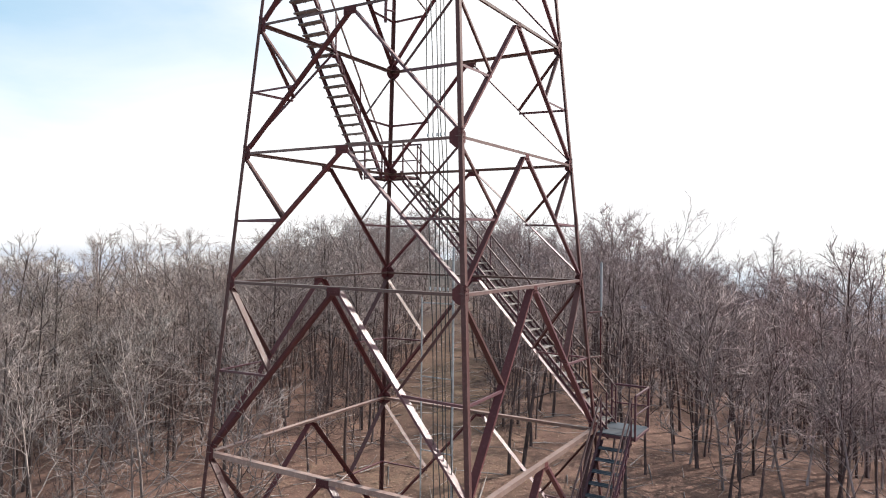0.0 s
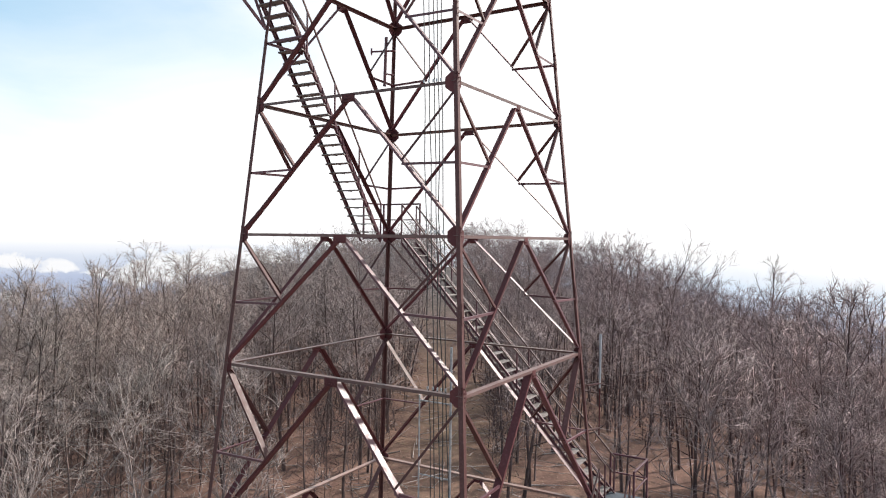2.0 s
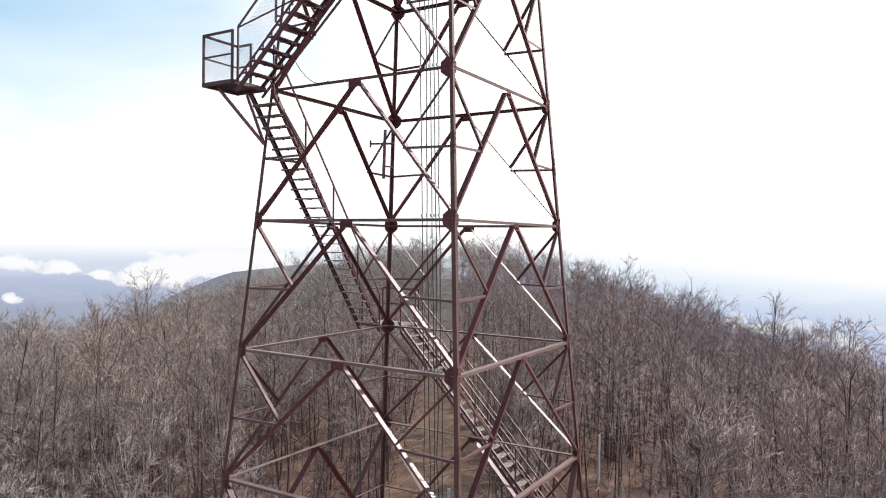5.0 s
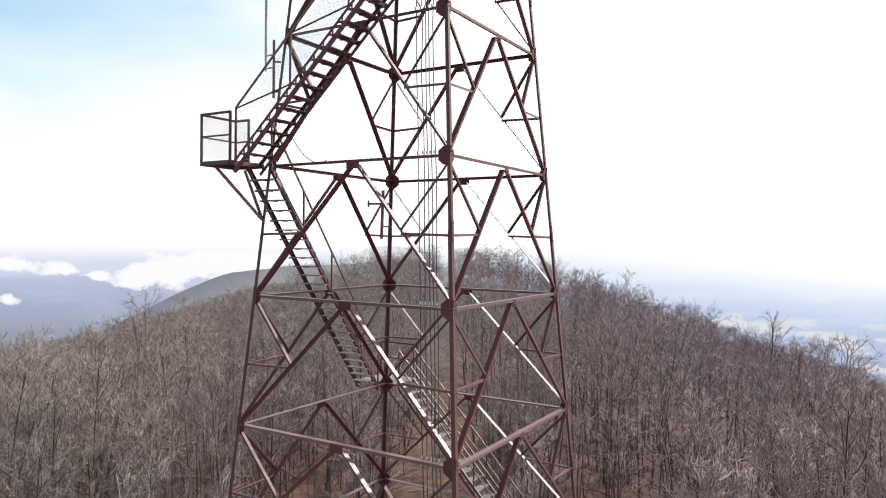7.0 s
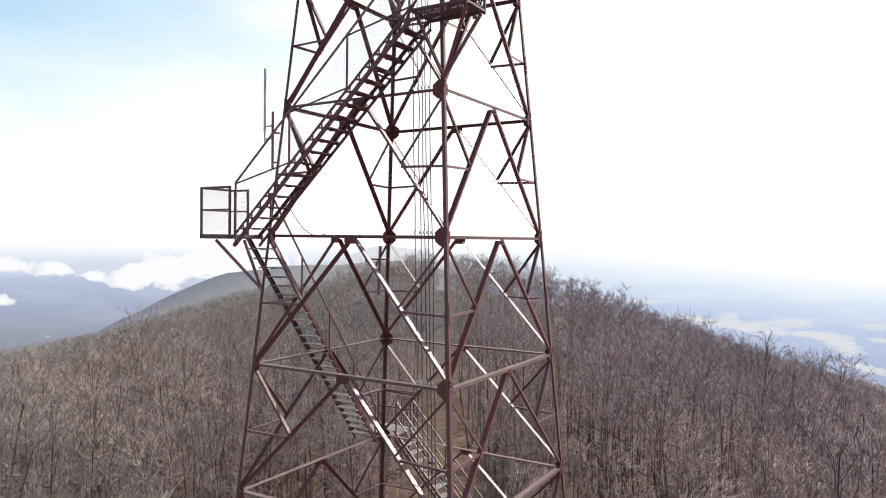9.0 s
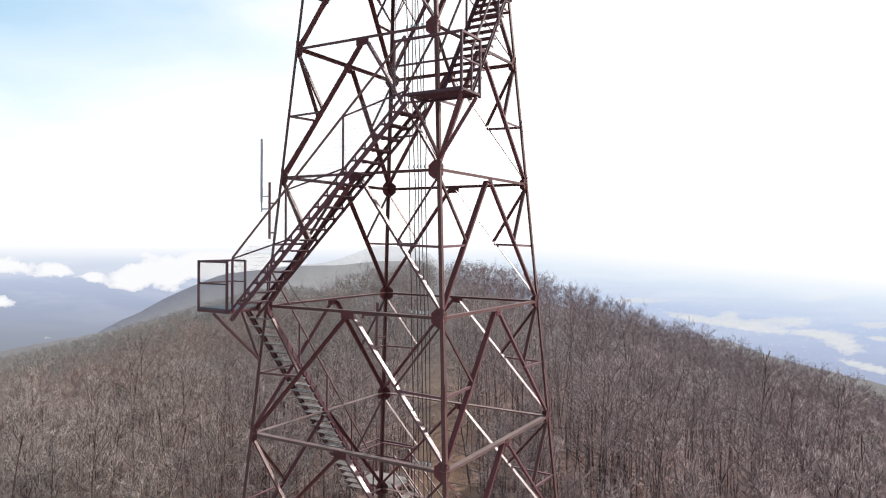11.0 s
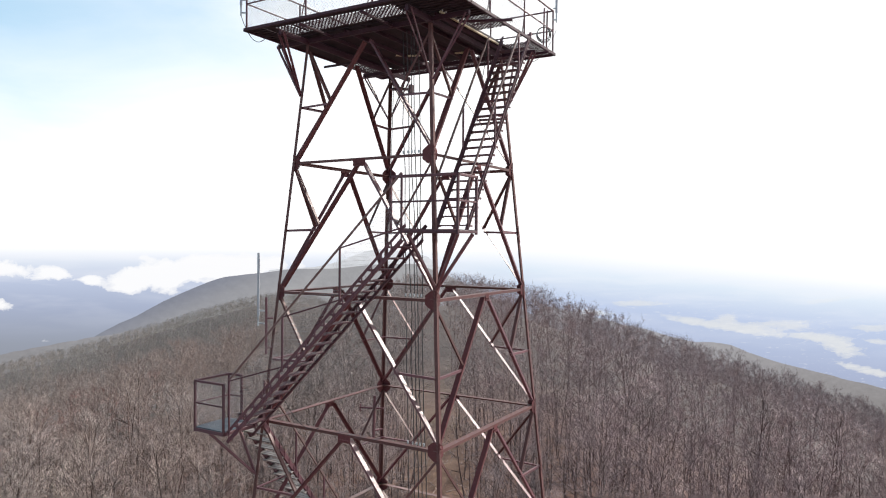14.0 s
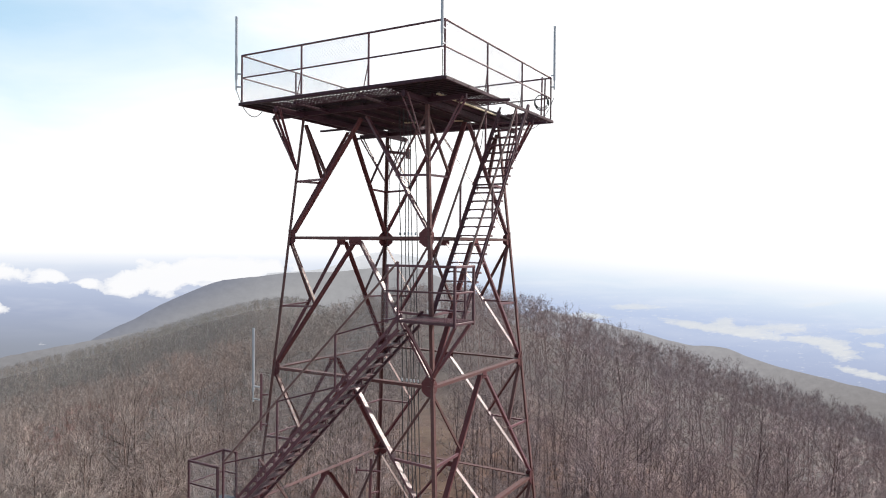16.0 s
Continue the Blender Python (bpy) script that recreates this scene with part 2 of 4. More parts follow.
def ground_z(x, y):
    x, y = np.asarray(x, float), np.asarray(y, float)
    u, v = x * FWD.x + y * FWD.y, x * RGT.x + y * RGT.y
    z = -0.25 * (soft(-v - 12, 6) - soft(-12.0, 6)) - 0.29 * (soft(v - 14 - 0.12 * np.clip(u - 40, 0, 110), 6) - soft(-14.0, 6))
    z = z + 6.0 * np.exp(-((u - 175) / 85) ** 2 - ((v - 4) / 55) ** 2) - 0.16 * soft(u - 200, 20) * (0.15 + 0.85 / (1 + np.exp(-(v + 75) / 22))) - 0.25 * soft(-u - 70, 20) - 0.3 * soft(u - 680, 40)
    z = z + 0.5 * np.sin(x * 0.11 + 1) * np.sin(y * 0.09) * np.clip(np.hypot(u, v) / 30 - 0.4, 0, 1) + 1.5 * np.sin(u * 0.021 + 0.7) * np.sin(v * 0.03 + 2) * np.clip(np.hypot(u, v) / 90 - 0.6, 0, 1)
    z = z - 3.9 / (1 + np.exp(-(v - 20) / 7)) * np.clip((u - 55) / 90, 0, 1)
    # a hollow behind the left brow, then the long far slope
    left = 1 / (1 + np.exp((v + 14 + 0.12 * u) / 14))
    z = z - 17 * left / ((1 + np.exp(-(u - 185) / 22)) * (1 + np.exp((u - 400) / 45)))
    z = z + (5 + 10 * np.exp(-((v + 105) / 110) ** 2)) * left / (1 + np.exp(-(u - 480) / 40))
    return np.maximum(z, -1400 + 0 * z)


def make_ground():
    rings = np.concatenate([np.linspace(0, 40, 41)[1:], 40 * (1.075 ** np.arange(1, 68))])
    seg = 180
    a = np.arange(seg) * 2 * np.pi / seg
    x = np.concatenate([[0], (rings[:, None] * np.cos(a)).ravel()])
    y = np.concatenate([[0], (rings[:, None] * np.sin(a)).ravel()])
    v = np.column_stack([x, y, ground_z(x, y)])
    i, j = np.meshgrid(np.arange(len(rings) - 1), np.arange(seg), indexing="ij")
    i, j = i.ravel(), j.ravel()
    k = (j + 1) % seg
    q = lambda r, s: 1 + r * seg + s
    tris = np.concatenate([np.column_stack([q(i, j), q(i + 1, j), q(i + 1, k)]), np.column_stack([q(i, j), q(i + 1, k), q(i, k)]),
                           np.column_stack([0 * np.arange(seg), q(0, np.arange(seg)), q(0, (np.arange(seg) + 1) % seg)])])
    m, n, b = material("leaf_litter_and_grass")
    geo = n.add("ShaderNodeNewGeometry").outputs["Position"]
    big, mid, fine = n.noise(geo, 0.12, 4, 0.6), n.noise(geo, 0.9, 5, 0.65), n.noise(geo, 9, 6, 0.7)
    c = n.mix(n.ramp(mid, [(0.3, 0.0), (0.7, 1.0)]), (0.135, 0.065, 0.048), (0.33, 0.178, 0.132))
    c = n.mix(n.ramp(fine, [(0.4, 0.0), (0.7, 0.75)]), c, (0.065, 0.04, 0.03))
    d = n.add("ShaderNodeVectorMath", operation="DOT_PRODUCT")
    n.link(geo, d.inputs[0])
    d.inputs[1].default_value = (RGT.x, RGT.y, 0)
    strip = n.math("SUBTRACT", 6.0, n.math("ABSOLUTE", n.math("SUBTRACT", d.outputs["Value"], 1.0)))
    grass = n.math("ADD", n.math("MULTIPLY", strip, 0.12), n.math("SUBTRACT", n.math("MULTIPLY", mid, 2.2), 1.2), True)
    c = n.mix(n.math("MULTIPLY", n.math("MULTIPLY", grass, 0.55), n.ramp(big, [(0.4, 0.25), (0.62, 1.0)])), c, n.mix(n.ramp(fine, [(0.35, 0.0), (0.65, 1.0)]), (0.085, 0.08, 0.032), (0.26, 0.215, 0.11)))
    # from 38 m out the sheet takes a dark crown tone, with the shade between trees put into it
    far = n.add("ShaderNodeVectorMath", operation="LENGTH")
    n.link(geo, far.inputs[0])
    crowns = n.mix(n.noise(geo, 0.15, 5, 0.7), (0.05, 0.039, 0.036), (0.105, 0.084, 0.078))
    c = n.mix(n.math("MULTIPLY", n.math("SUBTRACT", far.outputs["Value"], 38.0), 0.018, True), c, crowns)
    n.link(c, b.inputs["Base Color"])
    b.inputs["Roughness"].default_value = 0.95
    bump(n, b, fine, 0.8, 0.08)
    tagged(new("ground", tri_mesh("ground", v, tris, m, True)), "ridge-top ground of brown leaf litter with thin winter grass", "ground", kind="structure")


make_ground()

# ---------------------------------------------------------------- the tower
G = 8.2
LEVELS = [G - 4.0, G - 0.04, G + 2.963, G + 5.975, G + 9.022, G + 12.08, G + 15.16]
DECK = G + 18.28
CORNERS = {"N": (1, -1), "L": (-1, -1), "R": (1, 1), "F": (-1, 1)}
FACES = [("L", "N", Vector((0, -1, 0))), ("N", "R", Vector((1, 0, 0))), ("R", "F", Vector((0, 1, 0))), ("F", "L", Vector((-1, 0, 0)))]


def half(z):
    return 3.176 - 0.0788 * (z - G)


def corner(c, z, out=0.0):
    h = half(z) + out
    return Vector((CORNERS[c][0] * h, CORNERS[c][1] * h, z))


def make_tower():
    tower = tagged(empty("lookout_tower"), "tall four-legged steel lattice tower in faded oxide-red paint", "tower")
    for c, (sx, sy) in CORNERS.items():
        s = Solid()
        top = DECK - 0.25
        for z0, z1, size in ((-0.3, G + 1.5, 0.1), (G + 1.5, G + 7.5, 0.09), (G + 7.5, top, 0.078)):
            s.angle(corner(c, z0), corner(c, z1), size, 0.013, (-sx, 0, 0), (0, -sy, 0))
        for z in (G - 6, G + 1.5, G + 7.5, G + 13.5):  # bolted splices on both flanges
            p = corner(c, z)
            tilt = corner(c, z + 1) - p
            for ex, out in ((Vector((-sx, 0, 0)), Vector((0, sy, 0))), (Vector((0, -sy, 0)), Vector((sx, 0, 0)))):
                s.plate([p + ex * x + tilt * h + out * 0.001 for x, h in ((0.006, -0.22), (0.074, -0.22), (0.074, 0.22), (0.006, 0.22))], out, 0.008)
                for h in (-0.17, -0.06, 0.06, 0.17):
                    b = p + ex * 0.045 + tilt * h + out * 0.009
                    s.tube([b, b + out * 0.016], 0.012, 6)
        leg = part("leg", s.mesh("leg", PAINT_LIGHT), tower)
        f = Solid().box(corner(c, 0) - Vector((0.45, 0.45, 0.6)), corner(c, 0) + Vector((0.45, 0.45, 0.12)))
        part("footing", f.mesh("footing", mat_foot), leg, "weathered concrete footing")
    up = Vector((0, 0, 1))
    zs = [0.1] + LEVELS + [DECK - 0.3]
    for a, b, nrm in FACES:
        inward = -nrm
        along = (corner(b, G) - corner(a, G)).normalized()
        for k in range(1, len(zs)):
            z0, z1 = zs[k - 1], zs[k]
            A0, B0, A1, B1 = corner(a, z0), corner(b, z0), corner(a, z1), corner(b, z1)
            M = (A1 + B1) / 2
            off = 0.12 if (a, b) == ("N", "R") else 0.0
            # ring beam
            if k < len(zs) - 1:
                s = Solid().angle(A1 + up * 0.02 - nrm * 0.02, B1 + up * 0.02 - nrm * 0.02, 0.11 if k == 1 else 0.062, 0.01, (0, 0, -1), inward, 0.13)
                # lighter copies low down carry the sunlit look of the rings
                part("ring_beam", s.mesh("ring_beam", PAINT_LIT_PINK if k == 1 else PAINT_LIT if k < 5 else PAINT_LIGHT), tower)
                q = M - nrm * 0.015 + along * off
                w = 0.09 if (a, b) == ("N", "R") else 0.17
                s = Solid().plate([q + along * x + up * y for x, y in ((-w, 0.0), (w, 0.0), (w, -0.17), (-w, -0.17))], inward, 0.012)
                for x in (-0.6, -0.2, 0.2, 0.6):
                    bolt = q + along * x * w - up * 0.11
                    s.tube([bolt, bolt + nrm * 0.022], 0.012, 6)
                part("gusset_plate", s.mesh("gusset_plate", PAINT_MATTE), tower)
            # two main diagonals that meet under the middle of the beam
            for P0, P1, S in ((A0, A1, 1), (B0, B1, -1)):
                d0 = P0 + up * 0.12 + along * S * 0.1 - nrm * 0.03
                d1 = M - up * 0.1 - along * (S * 0.08 - off) - nrm * 0.03
                dirn = (d1 - d0).normalized()
                perp = nrm.cross(dirn)
                if perp.z < 0:
                    perp = -perp
                if (a, S) == ("L", 1):  # laid with its wide flange below
                    perp = -perp
                s = Solid().angle(d0 + perp * 0.04, d1 + perp * 0.04, *((0.055, 0.012) if k <= 2 else (0.05, 0.010)), -perp, inward, 0.17 if k <= 2 else 0.115)
                # glossy copy on braces that show the sun's glint, matte copy elsewhere
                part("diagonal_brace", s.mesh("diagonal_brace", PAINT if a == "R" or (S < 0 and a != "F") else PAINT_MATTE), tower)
                # secondary braces from the middle of the diagonal to the leg
                mid = (d0 + d1) / 2 - nrm * 0.015
                legp = P0.lerp(P1, 0.5) - nrm * 0.03 - up * 0.06
                s = Solid().angle(legp, mid - up * 0.04, 0.05, 0.008, (0, 0, -1), inward)
                part("strut", s.mesh("strut", PAINT), tower)
                tp = P1 - up * 0.15 + along * S * 0.05 - nrm * 0.03
                dd = (mid - tp).normalized()
                pp = nrm.cross(dd)
                pp = pp if pp.z > 0 else -pp
                s = Solid().angle(tp + pp * 0.03, mid + pp * 0.03, 0.05, 0.008, -pp, inward, 0.15 if k <= 2 else 0.08)
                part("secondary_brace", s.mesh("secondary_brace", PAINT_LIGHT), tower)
            # node plates on the legs
            for P1, S in ((A1, 1), (B1, -1)):
                if k == len(zs) - 1:
                    continue
                q = P1 - nrm * 0.016
                c = a if S > 0 else b
                w = 0.17 if (a, S) == ("N", 1) else 0.29 if c in "NF" else 0.21
                o = [(0.0, 0.19), (w - 0.13, 0.19), (w, 0.09), (w, -0.10), (w - 0.13, -0.20), (0.0, -0.20)]
                s = Solid().plate([q + along * S * x + up * y for x, y in o], inward, 0.012)
                for yy in (-0.17, -0.09, -0.01, 0.07, 0.15):
                    for xx in (0.055,):
                        s.tube([q + along * S * xx + up * yy, q + along * S * xx + up * yy + nrm * 0.03], 0.013, 6)
                part("node_plate", s.mesh("node_plate", PAINT_MATTE), tower)
    return tower


mat_foot = mat_plain("weathered_concrete", (0.32, 0.30, 0.28), 0.9)
make_tower()


# ---------------------------------------------------------------- stairs and landings
def chain_link(s, a, b, z0a, z1a, z0b, z1b, step=0.085, r=0.002):
    """Diagonal wires over the quad between two uprights a and b (xy), heights z0..z1 at each end."""
    a, b = Vector((*a, 0)), Vector((*b, 0))
    L = (b - a).length
    Hh = max(z1a - z0a, 0.1)
    m = int((L + Hh) / step)

    def at(u, w):
        f = u / L
        lo, hi = z0a + (z0b - z0a) * f, z1a + (z1b - z1a) * f
        p = a.lerp(b, f)
        p.z = lo + (hi - lo) * w / Hh
        return p
    for i in range(1, m):
        c = i * step
        u0, w0 = (c, 0) if c < L else (L, c - L)
        u1, w1 = (0, c) if c < Hh else (c - Hh, Hh)
        s.tube([at(u0, w0), at(u1, w1)], r, 3)
        s.tube([at(L - u0, w0), at(L - u1, w1)], r, 3)
    return s


def flight(bottom, top, wide_b, wide_t, label, rail_sides=(0, 1), mesh_sides=(), rise=0.235, tread_mat=None, mid_rails=True, rail_end=1.0, rail_h=0.98, posts=1.8, deep=0.24, braced=False, open_treads=False):
    """A steel stair: bottom and top are the middle of the first and last nosing; wide_* are half-width vectors to the second side."""
    bottom, top = Vector(bottom), Vector(top)
    wb, wt = Vector(wide_b), Vector(wide_t)
    thing = tagged(empty("stair_flight", bottom), label, "stairs", "outer stair flights of the tower")
    up = Vector((0, 0, 1))
    n = max(2, round((top.z - bottom.z) / rise))
    for side in (0, 1):
        g = 1 if side else -1
        p0, p1 = bottom + wb * g, top + wt * g
        d = (p1 - p0).normalized()
        s = Solid()
        lo = -deep
        s.angle(p0 + up * 0.06 - d * 0.1, p1 + up * 0.06 + d * 0.1, 0.06, 0.008, -up, -wb.normalized() * g)
        s.angle(p0 + up * lo - d * 0.05, p1 + up * lo + d * 0.05, 0.07, 0.009, up, -wb.normalized() * g)
        for i in range(n + 1):
            q = p0.lerp(p1, i / n)
            s.bar(q + up * (lo + 0.01), q + up * 0.05, 0.035, 0.02, d)
        st = part("stringer", s.mesh("stringer", STAIR), thing)
        if side in rail_sides:
            rail = Solid()
            pe = p0.lerp(p1, rail_end)
            rail.bar(p0 + up * rail_h, pe + up * rail_h, 0.04, 0.04)
            part("handrail", rail.mesh("handrail", RAIL), thing)
            if mid_rails:
                rail = Solid()
                rail.bar(p0 + up * 0.52, pe + up * 0.52, 0.032, 0.032)
                part("mid_rail", rail.mesh("mid_rail", RAIL), thing)
            k = max(2, round((pe - p0).length / posts))
            for i in range(k + 1):
                q = p0.lerp(pe, i / k)
                s = Solid().bar(q - up * 0.05, q + up * rail_h, 0.038, 0.038, d)
                part("rail_post", s.mesh("rail_post", STAIR), thing)
                if braced and i < k:
                    s = Solid().bar(q + up * rail_h * 0.98, p0.lerp(pe, (i + 1) / k) + up * 0.05, 0.03, 0.03)
                    part("rail_brace", s.mesh("rail_brace", STAIR), thing)
        if side in mesh_sides:
            s = Solid()
            chain_link(s, p0.xy, p1.xy, p0.z + 0.1, p0.z + 0.96, p1.z + 0.1, p1.z + 0.96)
            part("wire_mesh", s.mesh("wire_mesh", WIRE), thing, "thin chain-link infill")["kind"] = "stuff"
    run = (top - bottom).xy.length / n
    dxy = Vector((*(top - bottom).xy, 0)).normalized()
    for i in range(1, n):
        f = i / n
        c, w = bottom.lerp(top, f), wb.lerp(wt, f)
        s = Solid()
        depth = min(0.21, run * 1.15)
        # plate or open-bar tread with a nosing strip and end plates
        q = c - up * 0.1
        if not open_treads:
            s.bar(q - w * 0.97, q + w * 0.97, depth, 0.014, up)
        for j in (-0.5, -0.25, 0.0, 0.25, 0.5) if open_treads else (-0.5, 0.0, 0.5):
            e = q + dxy * depth * j + up * 0.004
            s.bar(e - w * 0.97, e + w * 0.97, 0.03, 0.024, up)
        for g in (-0.96, 0, 0.96):
            q = c + w * g - up * 0.112
            s.bar(q - dxy * depth * 0.55, q + dxy * depth * 0.55, 0.025, 0.03, up)
        part("tread", s.mesh("tread", tread_mat or TREAD), thing)
    return thing


def grating(x0, x1, y0, y1, z, g=0.1, w=0.03):
    """Flat bars crossing in diamonds, cut to a rectangle."""
    s, l = Solid(), y1 - y0
    for sgn in (1, -1):
        c = x0 - l if sgn > 0 else x0
        while c < x1 + (0 if sgn > 0 else l):
            # the line x = c + sgn * (y - y0), cut to the strip
            ta, tb = (max(0, x0 - c), min(l, x1 - c)) if sgn > 0 else (max(0, c - x1), min(l, c - x0))
            if tb - ta > 0.02:
                s.bar((c + sgn * ta, y0 + ta, z - 0.002 * sgn), (c + sgn * tb, y0 + tb, z - 0.002 * sgn), w, 0.008)
            c += g
    return s


def landing(outline, z, rails, label, mesh=True, braces=(), floor=None, frame_h=0.08, line=None, grated=False):
    """A plate landing with rails along the given edges of its outline."""
    c = sum((Vector((*p, z)) for p in outline), Vector()) / len(outline)
    thing = tagged(empty("landing", c), label, "landing", "stair landings of the tower")
    up = Vector((0, 0, 1))
    pts = [Vector((*p, z)) for p in outline]
    if grated:
        s = grating(pts[0].x, pts[2].x, pts[0].y, pts[2].y, z - 0.01, 0.07, 0.022)
        part("floor_grating", s.mesh("floor_grating", STAIR), thing, "dark open steel grating")["kind"] = "stuff"
    else:
        s = Solid().plate([p - up * 0.02 for p in pts], up, 0.02)
        part("floor_plate", s.mesh("floor_plate", floor or PLATE), thing, "worn steel floor plate")
    s = Solid()
    for p, q in zip(pts, pts[1:] + pts[:1]):
        s.bar(p - up * (0.02 + frame_h / 2), q - up * (0.02 + frame_h / 2), 0.05, frame_h)
    part("edge_frame", s.mesh("edge_frame", STAIR), thing)
    done = set()
    if line:
        pts = [Vector((*p, z)) for p in line]
    for i, j in rails:
        p, q = pts[i], pts[j]
        for h, w, nm in ((1.05, 0.05, "top_rail"), (0.55, 0.035, "mid_rail")):
            part(nm, Solid().bar(p + up * h, q + up * h, w, w).mesh(nm, STAIR), thing)
        for k in (i, j):
            if k not in done:
                done.add(k)
                part("rail_post", Solid().bar(pts[k] - up * 0.1, pts[k] + up * 1.07, 0.05, 0.05).mesh("rail_post", STAIR), thing)
        if mesh is True or (mesh and (i, j) in mesh):
            s = chain_link(Solid(), p.xy, q.xy, z + 0.04, z + 1.03, z + 0.04, z + 1.03)
            part("wire_mesh", s.mesh("wire_mesh", WIRE), thing, "thin chain-link infill")["kind"] = "stuff"
    for p, q in braces:
        part("knee_brace", Solid().bar(p, q, 0.06, 0.06).mesh("knee_brace", PAINT), thing)
    return thing


W = 0.4
# R corner, lowest ring, up to the F corner two panels above
flight((3.72, 4.0, G - 4.0), (-2.55, 3.5, G + 2.95), (0, W, 0), (0, W, 0), "long outer steel stair flight with open treads, sunlit rails")
flight((-3.3, 2.5, G + 2.95), (-2.65, -2.6, G + 9.03), (-W, 0, 0), (-W, 0, 0), "steep dark red steel stair flight with open treads", rail_sides=(0,), mid_rails=False, deep=0.11)
flight((-2.33, -3.2, G + 9.03), (1.86, -2.6, G + 13.52), (0, -W, 0), (0, -W, 0), "dark steel stair flight crossing the open tower side", rail_sides=(1,), mesh_sides=(1,), mid_rails=False, rail_h=1.15, posts=2.0, braced=True, tread_mat=STAIR, open_treads=True)
flight((2.4, -1.95, G + 13.54), (2.4, 1.15, DECK), (W, 0, 0), (W, 0, 0), "steep steel stair flight up to the deck hatch", mid_rails=False, rail_end=0.78, rise=0.2, deep=0.02, tread_mat=STAIR, open_treads=True)
flight((4.1, -1.1, G - 8.2), (4.1, 3.2, G - 4.0), (W, 0, 0), (W, 0, 0), "lowest steel stair flight with blue-grey treads", tread_mat=PLATE)

landing([(3.6, 3.2), (4.6, 3.2), (4.6, 4.45), (3.6, 4.45)], G - 4.0, [(1, 2), (2, 3)], "small steel stair landing outside a tower leg", mesh=False)
landing([(-3.95, 3.03), (-2.55, 3.03), (-2.55, 4.1), (-3.95, 4.1)], G + 2.95, [(0, 3), (3, 2)], "worn pale steel corner landing with thin rails", mesh=False, floor=TREAD, frame_h=0.05)
landing([(-3.32, -3.7), (-2.40, -3.7), (-2.40, -2.7), (-3.32, -2.7)], G + 9.03, [(0, 1), (0, 3), (3, 2)], "caged corner landing with chain-link rails", line=[(-3.32, -3.7), (-2.40, -3.7), (-2.89, -2.7), (-3.32, -2.7)],
        braces=[((-2.95, -3.6, G + 8.9), corner("L", G + 7.75)), ((-2.95, -2.75, G + 8.9), corner("L", G + 7.75))])
landing([(1.9, -3.0), (3.15, -3.0), (3.15, -2.25), (1.9, -2.25)], G + 13.54, [(0, 1), (1, 2)], "grated steel landing outside a tower leg", mesh=False, frame_h=0.05, grated=True,
        line=[(1.6, -3.0), (3.15, -3.0), (3.15, -2.25)],
        braces=[((1.95, -2.9, G + 13.45), corner("N", G + 12.3)), ((3.1, -2.9, G + 13.45), corner("N", G + 12.3)), ((3.1, -2.3, G + 13.45), corner("N", G + 12.3))])


